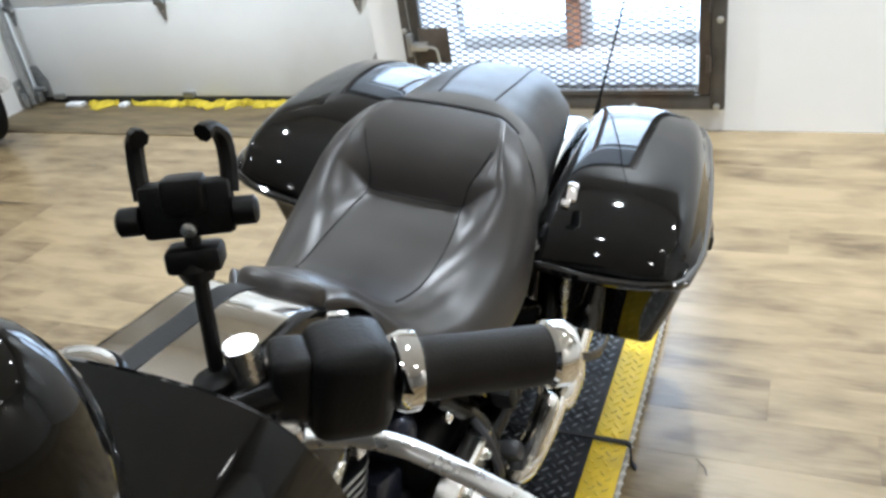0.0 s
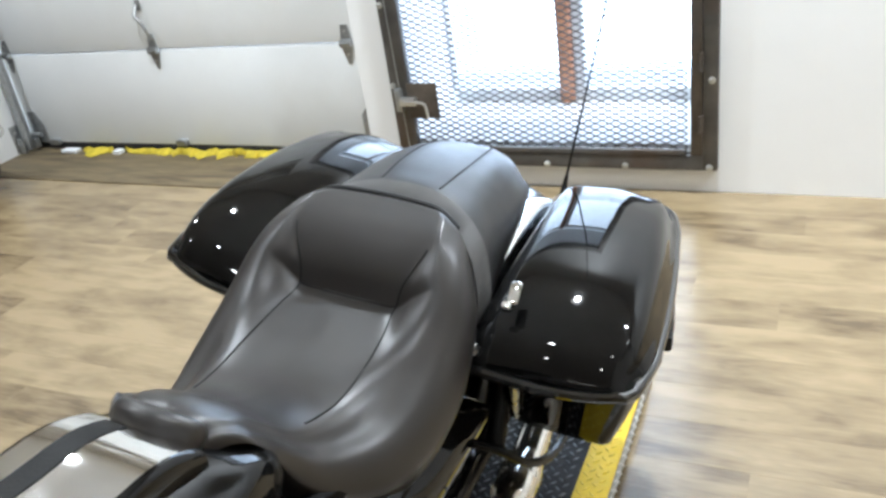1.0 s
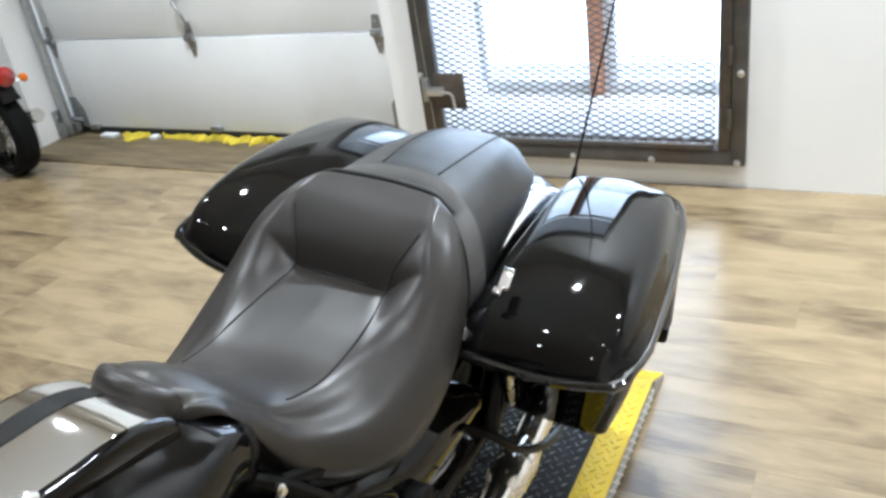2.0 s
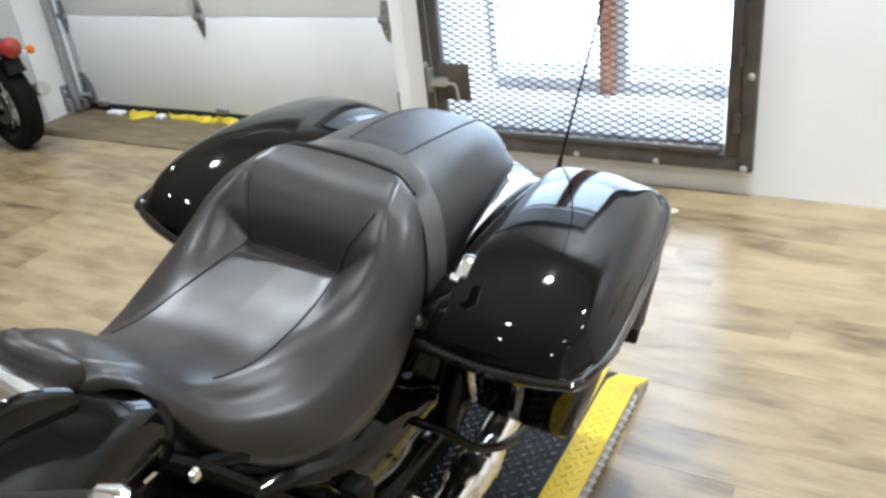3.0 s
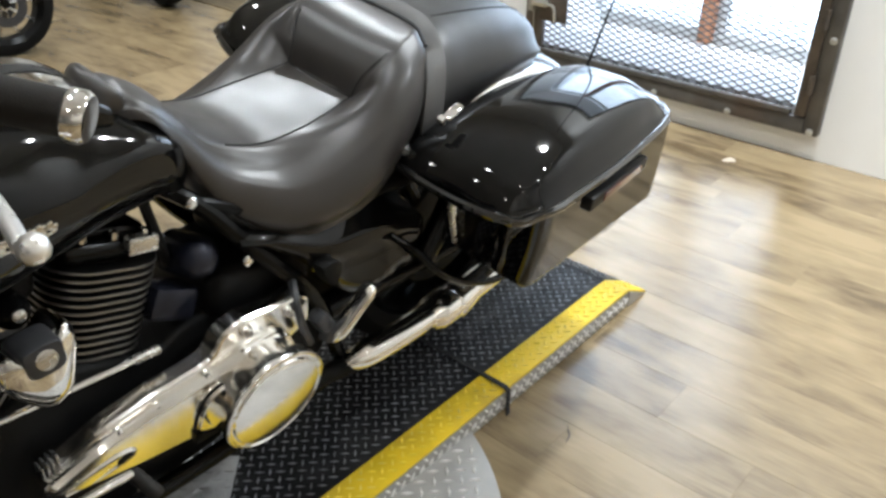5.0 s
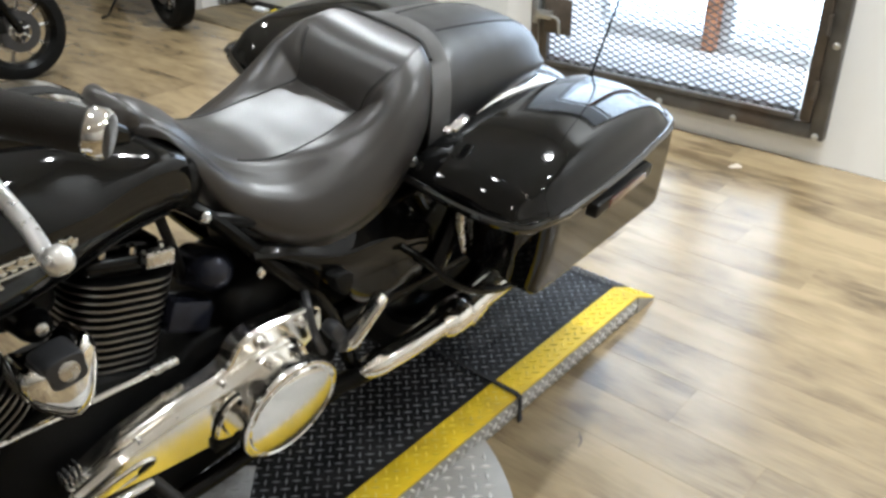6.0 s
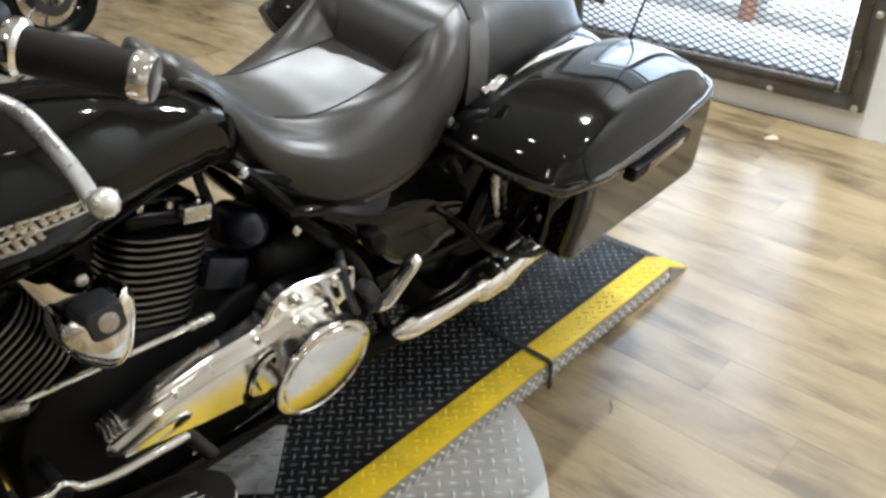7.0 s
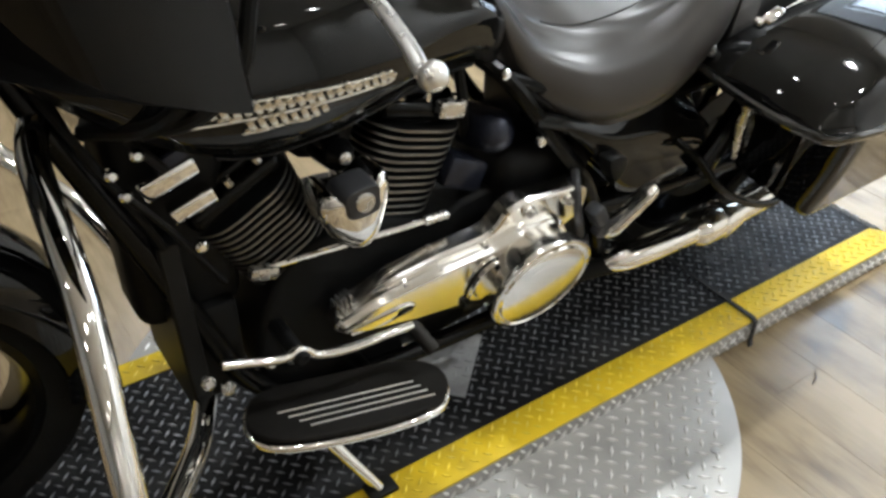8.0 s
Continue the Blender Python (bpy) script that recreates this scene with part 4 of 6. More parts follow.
crest_x = curve_of(SY, [0.046, 0.056, 0.070, 0.080, 0.100, 0.134, 0.152, 0.156, 0.152, 0.150, 0.146, 0.141, 0.130, 0.118, 0.105])
crest_z = curve_of(SY, [0.889, 0.897, 0.888, 0.858, 0.798, 0.762, 0.775, 0.811, 0.850, 0.861, 0.875, 0.887, 0.903, 0.905, 0.885])
seat_w = curve_of(SY, [0.060, 0.080, 0.099, 0.108, 0.142, 0.190, 0.217, 0.221, 0.215, 0.213, 0.209, 0.204, 0.188, 0.166, 0.150])
seat_low = curve_of([0.60, 0.635, 0.66, 0.685, 0.71, 0.74, 0.82, 0.92, 1.00, 1.05, 1.10, 1.15, 1.20, 1.226], [0.876, 0.880, 0.858, 0.797, 0.732, 0.683, 0.640, 0.639, 0.664, 0.692, 0.720, 0.745, 0.775, 0.790])


def seat_half(y):
    c, xs, zs, xc, zc, w, b = seat_mid(y), seam_x(y), seam_z(y), crest_x(y), crest_z(y), seat_w(y), seat_low(y)
    zw = b + 0.42 * (zc - b)
    return [(0, c), (0.5 * xs, c + 0.3 * (zs - c)), (xs, zs), (0.5 * (xs + xc), 0.5 * (zs + zc) + 0.09 * (xc - xs)), (xc, zc), (xc + 0.62 * (w - xc), zc - 0.30 * (zc - zw)), (w, zw), (w - 0.010, b + 0.022), (w - 0.035, b), (0, b)]


def on_seat(x, y):
    pts = spline(seat_half(y), 80)[:46]
    return float(np.interp(abs(x), pts[:, 0], pts[:, 1]))


rings = body(np.concatenate([[0.598], np.linspace(0.602, 1.04, 56), [1.047, FOLD], np.linspace(1.054, 1.12, 26), np.linspace(1.126, 1.222, 16), [1.226]]), seat_half, 56)
# the back of the hump is drawn forward at its sides
swept = lambda x, y: y - 0.055 * min(max((y - 1.08) / 0.13, 0), 1) ** 1.5 * (abs(x) / 0.19) ** 2
placed = lambda x, y, z: (SEAT_X + x, swept(x, y), z)
seat = part("rider_seat", Shape().loft([[placed(*p) for p in r] for r in rings]), M["leather"], bike, "deep black leather rider bucket seat", 60)
for k in (1, -1):
    ys = np.concatenate([np.linspace(0.775, 1.05, 30), np.linspace(1.054, 1.105, 14)])
    part("seam", Shape().tube([placed(k * seam_x(y), y, on_seat(seam_x(y), y) + 0.0004) for y in ys], 0.0016, 6), M["stitch"], seat)
part("seam", Shape().tube([placed(x, FOLD, on_seat(x, FOLD) + 0.0004) for x in np.linspace(-0.086, 0.086, 20)], 0.0016, 6), M["stitch"], seat)
# a black tube stands in for the shade in the gap behind the hump
pipe = [placed(x, 1.207, on_seat(x, 1.207) + 0.002) for x in np.linspace(-0.135, 0.135, 25)]
part("piping", Shape().tube(pipe, 0.0055, 8), M["stitch"], seat, "black strip standing in for the shaded gap behind the seat")
part("seat_pan", Shape().loft([[(x * w, y, z) for x, z in ((-1, lo), (-1, hi), (1, hi), (1, lo))] for y, w, lo, hi in ((0.60, 0.040, 0.80, 0.885), (0.66, 0.050, 0.76, 0.868), (0.74, 0.075, 0.72, 0.80), (0.84, 0.10, 0.68, 0.74))]), M["plastic"], seat, "black seat base")
# padded nose over the end of the console
rings = []
for t in np.linspace(-1, 1, 17):
    x = 0.056 * math.sin(t * math.pi / 2)
    drop = 0.012 * (x / 0.056) ** 2
    rr = 0.022 * math.sqrt(1 - 0.93 * abs(t) ** 4)
    rings.append([(x, 0.598 + 0.8 * rr * math.cos(a) + 0.014 * (x / 0.056) ** 2, 0.922 - drop + rr * math.sin(a)) for a in np.linspace(0, 2 * math.pi, 14, endpoint=False)])
part("nose_pad", Shape().loft(rings), M["leather"], seat, "", 60)
part("seat_stud", Shape().lathe((0.196, 1.075, 0.745), (1, 0.2, 0.1), [(0, 0.011), (0.006, 0.010), (0.009, 0.004)], 12), M["satin"], seat)

# passenger seat and its strap
PY = [1.205, 1.25, 1.32, 1.40, 1.48, 1.56, 1.62, 1.65]
pc = curve_of(PY, [0.885, 0.903, 0.905, 0.900, 0.888, 0.864, 0.828, 0.795])
pw = curve_of(PY, [0.165, 0.180, 0.172, 0.162, 0.150, 0.130, 0.10, 0.07])
pb = curve_of(PY, [0.725, 0.725, 0.745, 0.765, 0.772, 0.770, 0.765, 0.765])
pil_half = lambda y: [(0, pc(y)), (0.35 * pw(y), pc(y) - 0.003), (0.68 * pw(y), pc(y) - 0.02), (0.90 * pw(y), pc(y) - 0.055), (pw(y), 0.55 * pb(y) + 0.45 * pc(y) - 0.02), (0.97 * pw(y), pb(y) + 0.008), (0.85 * pw(y), pb(y)), (0, pb(y))]
wrapped = lambda x, y: y - 0.075 * min(max((1.42 - y) / 0.2, 0), 1) * (abs(x) / 0.16) ** 2
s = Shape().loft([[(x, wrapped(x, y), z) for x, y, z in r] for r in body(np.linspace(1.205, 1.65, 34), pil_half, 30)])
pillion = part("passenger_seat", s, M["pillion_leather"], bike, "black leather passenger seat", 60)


def on_pillion(x, y):
    pts = spline(pil_half(y), 60)[:40]
    return float(np.interp(abs(x), pts[:, 0], pts[:, 1]))


line = spline([(0.055, 1.28), (0.062, 1.40), (0.058, 1.50), (0.045, 1.58)], 24)
for k in (1, -1):
    part("seam", Shape().tube([(k * x, wrapped(x, y), on_pillion(x, y) + 0.0002) for x, y in line], 0.0017, 6), M["stitch"], pillion)
rings = []
for y0, lift_ in ((1.225, 0.001), (1.228, 0.006), (1.262, 0.006), (1.265, 0.001)):
    h = spline(pil_half(y0), 30)[:26]
    half = [(x * (1 + lift_ / 0.15), z + lift_) for x, z in h]
    full = [(-x, z) for x, z in half[::-1]] + half[1:]
    rings.append([(x, wrapped(x, y0), z) for x, z in full])
part("seat_strap", Shape().loft(rings, caps=False, closed=False), M["strap_leather"], pillion, "pale grey leather grab strap across the seat", 60)

# fuel tank with console
TY = [0.00, 0.04, 0.12, 0.22, 0.34, 0.46, 0.56, 0.63, 0.68, 0.71]
tc = curve_of(TY, [0.915, 0.945, 0.964, 0.970, 0.964, 0.945, 0.916, 0.892, 0.862, 0.825])
tw = curve_of(TY, [0.085, 0.125, 0.158, 0.172, 0.172, 0.156, 0.133, 0.120, 0.106, 0.075])
tb = curve_of(TY, [0.895, 0.868, 0.812, 0.766, 0.760, 0.774, 0.780, 0.775, 0.760, 0.765])


def tank_half(y):
    """The tail of the tank is squarer in section than its middle."""
    c, w, b, q = tc(y), tw(y), tb(y), min(max((y - 0.50) / 0.13, 0), 1)
    return [(0, c), (0.40 * w, c - 0.004), (0.72 * w, c - 0.028 + 0.016 * q), (0.94 * w, c - (0.45 - 0.22 * q) * (c - b)), (w, c - (0.66 - 0.10 * q) * (c - b)), (0.95 * w, b + 0.018), (0.80 * w, b), (0, b + 0.004)]


s = Shape().loft(body(np.linspace(0.0, 0.71, 42), tank_half, 34))
tank = part("fuel_tank", s, M["paint"], bike, "glossy black teardrop fuel tank", 60)
cz = curve_of([0.08, 0.14, 0.30, 0.45, 0.555, 0.58, 0.62], [0.968, 0.980, 0.982, 0.966, 0.945, 0.930, 0.895])
rings, flank = [], {1: [], -1: []}
for y in np.linspace(0.08, 0.592, 30):
    w, z = 0.076 + 0.004 * math.sin((y - 0.1) * 5.5), cz(y)
    rings.append([(x * w, y, z + h) for x, h in ((-0.86, -0.02), (-0.86, -0.002), (-0.5, 0.0), (0.0, 0.001), (0.5, 0.0), (0.86, -0.002), (0.86, -0.02))])
    for k in (1, -1):
        flank[k].append([(k * x * w, y, z + h) for x, h in ((0.862, -0.03), (0.862, -0.0018), (0.93, -0.004), (0.985, -0.010), (1.0, -0.020), (0.98, -0.05))])
console = part("console", Shape().loft(rings), M["chrome"], tank, "polished chrome tank console", 40)
# black flanks put the dark reflection at the console's sides into the colour
for k in (1, -1):
    part("console_flank", Shape().loft(flank[k]), M["paint"], console, "console edge, black in place of its dark side reflection", 50)
rings = []
for y in np.linspace(0.11, 0.575, 30):
    rings.append([(x - 0.022, y, cz(y) + h) for x, h in ((-0.015, -0.004), (-0.014, 0.0022), (0.014, 0.0022), (0.015, -0.004))])
part("centre_strip", Shape().loft(rings), M["plastic"], console, "gloss black centre strip")
s = Shape().lathe((-0.045, 0.33, cz(0.33) - 0.006), (0, 0, 1), [(0, 0.044), (0.012, 0.044), (0.020, 0.040), (0.026, 0.028), (0.029, 0.012), (0.0295, 0.001)], 40)
cap = part("fuel_cap", s, M["chrome"], tank, "domed chrome fuel cap")
part("cap_rim", Shape().lathe((-0.045, 0.33, cz(0.33) - 0.006), (0, 0, 1), [(0, 0.049), (0.010, 0.049), (0.013, 0.046), (0.010, 0.043)], 40), M["black_gloss_metal"], cap, "black rim of the fuel cap")


def on_tank(y, z):
    pts = spline(tank_half(y), 80)
    best = np.argmin(np.abs(pts[20:70, 1] - z)) + 20
    return float(pts[best, 0])


# raised badge: slanting bars in two rows stand in for its lettering
s = Shape()
rnd = random.Random(9)
for ya, za, yb, zb, n in ((0.190, 0.849, 0.455, 0.832, 19), (0.236, 0.824, 0.350, 0.820, 8)):
    for i in range(n):
        t = (i + 0.5) / n
        y, z = ya + (yb - ya) * t, za + (zb - za) * t
        h = (0.016 if i else 0.010) * (1.0 - 0.30 * t) + rnd.uniform(-0.003, 0.004)
        x = on_tank(y, z)
        s.box((x + 0.001, y, z), (0.006, (yb - ya) / n * 0.62, 2 * h * 0.68), 0.0012, rot(22, 6, 0))
        if i % 4 != 3:
            s.box((x + 0.0005, y, z + rnd.choice((-0.8, 0.8, 0.0)) * h * 0.7), (0.005, (yb - ya) / n * 1.2, h * 0.4), 0.001, rot(0, 6, 0))
for za, zb, ya, yb, r in ((0.858, 0.838, 0.20, 0.44, 0.0022), (0.836, 0.823, 0.16, 0.45, 0.0022), (0.812, 0.812, 0.232, 0.335, 0.0020)):
    s.tube([(on_tank(y, za + (zb - za) * (y - ya) / (yb - ya)) + 0.001, y, za + (zb - za) * (y - ya) / (yb - ya)) for y in np.linspace(ya, yb, 16)], r, 6)
tagged(part("tank_badge", s, M["badge"], tank, "silver slanted badge, worn like lettering"), kind="stuff")
s = Shape().tube([(on_tank(y, tb(y) + 0.02) - 0.004, y, tb(y) + 0.004) for y in np.linspace(0.20, 0.62, 20)], 0.0032, 8)
part("tank_seam", s, M["black_gloss_metal"], tank)

# frame
SPACE["upright"] = False
s = Shape()
s.tube(spline([(0.0, -0.02, 0.93), (0.05, 0.02, 0.82), (0.075, 0.08, 0.66), (0.085, 0.155, 0.46), (0.09, 0.22, 0.30), (0.10, 0.32, 0.235), (0.11, 0.60, 0.225), (0.12, 0.95, 0.25)], 40), 0.017, 12)
s.tube(spline([(0.0, -0.02, 0.93), (-0.05, 0.02, 0.82), (-0.075, 0.08, 0.66), (-0.085, 0.155, 0.46), (-0.09, 0.22, 0.30), (-0.10, 0.32, 0.235), (-0.11, 0.60, 0.225), (-0.12, 0.95, 0.25)], 40), 0.017, 12)
s.tube([(0, -0.02, 0.88), (0, 0.3, 0.81), (0, 0.60, 0.775), (0, 0.8, 0.74), (0, 0.95, 0.70)], 0.022, 12)
for k in (1, -1):
    s.tube(spline([(0.03 * k, 0.62, 0.775), (0.10 * k, 0.695, 0.71), (0.125 * k, 0.775, 0.60), (0.13 * k, 0.88, 0.46), (0.12 * k, 0.95, 0.26)], 24), 0.015, 10)
    s.tube(spline([(0.10 * k, 0.695, 0.71), (0.13 * k, 0.85, 0.655), (0.14 * k, 1.05, 0.62), (0.14 * k, 1.3, 0.64)], 20), 0.014, 10)
part("frame", s, M["black_gloss_metal"], bike)
# flat shield behind the front wheel
s = Shape().prism([(-0.11, 0.28), (0.11, 0.28), (0.10, 0.60), (-0.10, 0.60)], lambda u, v, h: (u, 0.122 + 0.02 * (0.45 - v) + h, v), 0, 0.03, 0.004)
part("rectifier_shield", s, M["plastic"], bike)

# black housing for the wiring between the downtubes and the engine
part("wiring_housing", Shape().box((0.0, 0.165, 0.60), (0.12, 0.16, 0.34), 0.03, segments=3), M["engine"], bike, "black housing behind the downtubes")
part("oil_cooler", Shape().box((0.0, 0.175, 0.37), (0.16, 0.10, 0.18), 0.015), M["engine"], bike, "black oil cooler")

# fork
SPACE["upright"] = True
for k in (1, -1):
    s = Shape().tube([(0.105 * k, -0.06, 0.98), (0.105 * k, -0.17, 0.72)], 0.029, 16)
    leg = part("fork_leg", s, M["black_gloss_metal"], bike)
    part("fork_slider", Shape().tube([(0.105 * k, -0.16, 0.74), (0.105 * k, -0.305, 0.37), (0.105 * k, -0.315, 0.34)], [0.031, 0.028, 0.02], 16), M["black_gloss_metal"], leg)
s = Shape().box((0, -0.07, 0.955), (0.29, 0.10, 0.045), 0.015)
s.box((0, -0.11, 0.79), (0.29, 0.08, 0.04), 0.012)
part("fork_clamp", s, M["engine"], bike)

# engine guard: a chrome hoop in front of the engine
for k in (1, -1):
    p = [(0.045, 0.03, 0.80), (0.12, 0.006, 0.775), (0.27, -0.002, 0.69), (0.385, -0.022, 0.545), (0.425, -0.03, 0.44), (0.41, -0.02, 0.385), (0.34, 0.01, 0.375), (0.22, 0.09, 0.345), (0.105, 0.14, 0.305)]
    p = [upright(q) for q in p]
    s = Shape().tube(spline([(k * x, y, z) for x, y, z in p], 60), 0.0185, 16)
    part("engine_guard", s, M["chrome"], bike, "chrome tubular engine guard")

# fairing: a wide batwing shell with an inner panel
def wing(t, v):
    """Point of the outer shell: t runs across from side to side, v from the rear edge (0) to the front (1)."""
    x = 0.420 * math.sin(t * math.pi / 2)
    rear_y = 0.145 - 0.075 * (1 - abs(t) ** 1.5)
    y = rear_y + (-0.36 - rear_y) * v * (1 - 0.55 * abs(t) ** 3)
    zt = 1.305 - 0.06 * abs(t) ** 4 + 0.05 * max(0, 1 - abs(t) / 0.42)
    zb = min(1.022 + 0.33 * max(0.14 - y, 0), 1.088)
    return x, y, zt, zb


rings = []
for v in np.linspace(0, 1, 14):
    shrink = math.sqrt(max(1 - v ** 2.4, 0.002))
    upper, lower = [], []
    for t in np.linspace(-1, 1, 41):
        x, y, zt, zb = wing(t, v)
        mid = 1.11 + (zb + 0.004 - 1.11) * abs(t) ** 1.5
        xs = x * (0.35 + 0.65 * shrink)
        edge = math.sqrt(max(1 - abs(t) ** 6, 0.0))
        rise = (zt - mid) * shrink * edge
        upper.append((xs - math.copysign(0.45 * rise * t ** 2, t), y, mid + rise))
        lower.append((xs, y, mid - (mid - zb) * (0.25 + 0.75 * shrink) * edge))
    rings.append(upper + lower[::-1][1:-1])
shell = Shape().loft(rings, caps=False)
fairing = part("fairing", shell, M["paint"], bike, "glossy black batwing fairing", 50)
inner = [(x * 0.97, y - 0.02, z * 0.97 + 1.11 * 0.03) for x, y, z in rings[0]]
s = Shape().loft([rings[0], [(x * 0.985, y + 0.004, z * 0.985 + 1.11 * 0.015) for x, y, z in rings[0]], inner, [(x * 0.9, y - 0.05, (z - 1.11) * 0.85 + 1.11) for x, y, z in rings[0]]], caps=False)
s.add([(x * 0.9, y - 0.05, (z - 1.11) * 0.85 + 1.11) for x, y, z in rings[0]], [list(range(len(rings[0])))])
part("inner_fairing", s, M["paint"], fairing, "", 50)
for x, r in ((0.06, 0.048), (-0.06, 0.048), (0.165, 0.026), (-0.165, 0.026)):
    g = part("gauge", Shape().lathe((x, 0.075, 1.15), (0, 1, 0.25), [(0, r), (0.018, r), (0.022, r * 0.9), (0.016, r * 0.86)], 28), M["chrome"], fairing)
    part("dial", Shape().lathe((x, 0.092, 1.154), (0, 1, 0.25), [(0, r * 0.85), (0.002, r * 0.85)], 28), M["plastic"], g)
for k in (1, -1):
    part("speaker", Shape().lathe((0.27 * k, 0.11, 1.10), (0, 1, 0.2), [(0, 0.07), (0.008, 0.068), (0.010, 0.06), (0.004, 0.01)], 32), M["plastic"], fairing)
rings = []
for t in np.linspace(-1, 1, 25):
    x = 0.30 * t
    y0, z0 = -0.10 - 0.09 * (1 - t * t), 1.24 - 0.05 * abs(t) ** 2.5
    h = 0.11 * math.sqrt(max(1 - abs(t) ** 4, 0.01))
    rings.append([(x, y0, z0), (x, y0 + 0.03 + 0.25 * h, z0 + h), (x, y0 + 0.034 + 0.25 * h, z0 + h), (x, y0 + 0.004, z0 - 0.002)])
part("windshield", Shape().loft(rings), M["smoked"], fairing, "short smoked windshield", 60)

SPACE["upright"] = False
# mirror on the upper edge of the fairing
s = Shape()
for k in range(13):
    a = math.pi * k / 12 - math.pi / 2
    r = max(math.cos(a), 0.03) ** 0.8
    c = Vector((0.394 + 0.010 * math.sin(a), 0.016, 1.262 + 0.058 * math.sin(a)))
    s.v += [tuple(c + Vector((0.034 * r * math.cos(q), 0.030 * r * math.sin(q), 0))) for q in np.linspace(0, 2 * math.pi, 24, endpoint=False)]
s.f = [[i * 24 + j, i * 24 + (j + 1) % 24, (i + 1) * 24 + (j + 1) % 24, (i + 1) * 24 + j] for i in range(12) for j in range(24)] + [list(range(24))[::-1], [12 * 24 + j for j in range(24)]]
s.m = [0] * len(s.f)
part("mirror", s, M["paint"], fairing, "gloss black mirror housing", 60)
# handlebar and controls of the left hand, and the far end of the bar
GI, GO = Vector((0.338, 0.318, 1.058)), Vector((0.433, 0.401, 1.026))
gd = (GO - GI).normalized()
bar = part("handlebar", Shape().tube(spline([(0.0, 0.07, 1.02), (0.10, 0.075, 1.05), (0.19, 0.13, 1.085), (0.27, 0.245, 1.08), GI - gd * 0.02, GI + gd * 0.04], 34), 0.0135, 12), M["black_gloss_metal"], bike)
SPACE["upright"] = True
part("handlebar_arm", Shape().tube(spline([(0.0, 0.07, 1.05), (-0.09, 0.075, 1.09), (-0.16, 0.13, 1.125), (-0.24, 0.245, 1.125), (-0.305, 0.318, 1.11), (-0.396, 0.401, 1.09)], 34), 0.0135, 12), M["black_gloss_metal"], bar)
part("grip", Shape().lathe((-0.305, 0.318, 1.11), (-0.091, 0.083, -0.02), [(0, 0.022), (0.11, 0.0215), (0.125, 0.023), (0.13, 0.012)], 28), M["rubber"], bar, "brown-black rubber grip")
SPACE["upright"] = False
s = Shape().lathe(GI, gd, [(0.012, 0.0215), (0.02, 0.0228), (0.06, 0.0222), (0.10, 0.0226), (0.112, 0.0222)], 32)
part("grip", s, M["rubber"], bar, "brown-black rubber grip")
part("grip_end", Shape().lathe(GI + gd * 0.110, gd, [(0, 0.0228), (0.003, 0.0255), (0.016, 0.0255), (0.021, 0.022), (0.022, 0.004)], 32), M["chrome"], bar, "chrome grip end cap")
part("grip_collar", Shape().lathe(GI, gd, [(-0.006, 0.026), (0.0, 0.029), (0.009, 0.029), (0.013, 0.024)], 32), M["chrome"], bar, "chrome grip collar")
s = Shape()
m = Matrix((gd, Vector((0, 0, 1)).cross(gd).normalized(), gd.cross(Vector((0, 0, 1)).cross(gd).normalized()))).transposed()
s.box(GI - gd * 0.038, (0.058, 0.062, 0.072), 0.016, m, segments=4)
s.box(GI - gd * 0.075 + Vector((0, 0, 0.004)), (0.03, 0.042, 0.05), 0.008, m)
switch = part("switch_housing", s, M["plastic"], bar, "", 50)
s = Shape()
for i, (a, b) in enumerate(((0.0, 0.026), (-0.018, 0.008), (0.012, -0.014))):
    s.box(GI + gd * (-0.038 + a) + m @ Vector((0, 0.033, b)), (0.016, 0.008, 0.013), 0.003, m)
part("switch_button", s, M["satin"], switch)
s = Shape()
s.box(GI - gd * 0.095 + Vector((0, -0.005, -0.03)), (0.042, 0.05, 0.034), 0.008, m)
s.tube([GI - gd * 0.10 + Vector((0, 0, -0.03)), GI - gd * 0.10 + Vector((0, 0, 0.036))], 0.012, 12)
part("clutch_perch", s, M["satin"], bar, "", 50)
BALL = Vector((0.456, 0.308, 0.940))
pts = spline([(0.252, 0.292, 1.000), (0.285, 0.306, 0.997), (0.325, 0.314, 0.990), (0.375, 0.315, 0.972), (0.42, 0.313, 0.955), BALL], 26)
s = Shape().tube(pts, [0.0092] * 26, 14, squash=0.75)
s.lathe(BALL - Vector((0, 0, 0.014)), (0.3, 0.5, 1), [(0.0, 0.003), (0.003, 0.009), (0.009, 0.014), (0.015, 0.0155), (0.021, 0.014), (0.027, 0.009), (0.030, 0.003)], 20)
part("clutch_lever", s, M["alloy"], bar, "polished clutch lever with ball end", 50)

# clutch cable and wire loom hanging from the bar to the steering head
for pts, r in (([(0.262, 0.262, 1.045), (0.282, 0.222, 0.985), (0.285, 0.196, 0.90), (0.22, 0.150, 0.83), (0.10, 0.09, 0.79)], 0.009), ([(0.235, 0.225, 1.07), (0.262, 0.185, 0.99), (0.262, 0.165, 0.90), (0.19, 0.13, 0.82), (0.08, 0.07, 0.78)], 0.011)):
    part("cable", Shape().tube(spline(pts, 24), r, 10), M["engine"], bar, "black control cable")

# phone holder on the bar: stem, cradle and two hooked arms
P0 = Vector((0.247, 0.245, 1.090))
px = Vector((0.87, 0.48, -0.08)).normalized()
pz = Vector((-0.03, 0.21, 0.98))
pz = (pz - px * pz.dot(px)).normalized()
py = pz.cross(px)
pm = Matrix((px, py, pz)).transposed()
at = lambda a, b, c: P0 + px * a + py * b + pz * c
s = Shape().tube([at(0, 0, -0.02), at(0, 0, 0.112)], [0.0055, 0.005], 10)
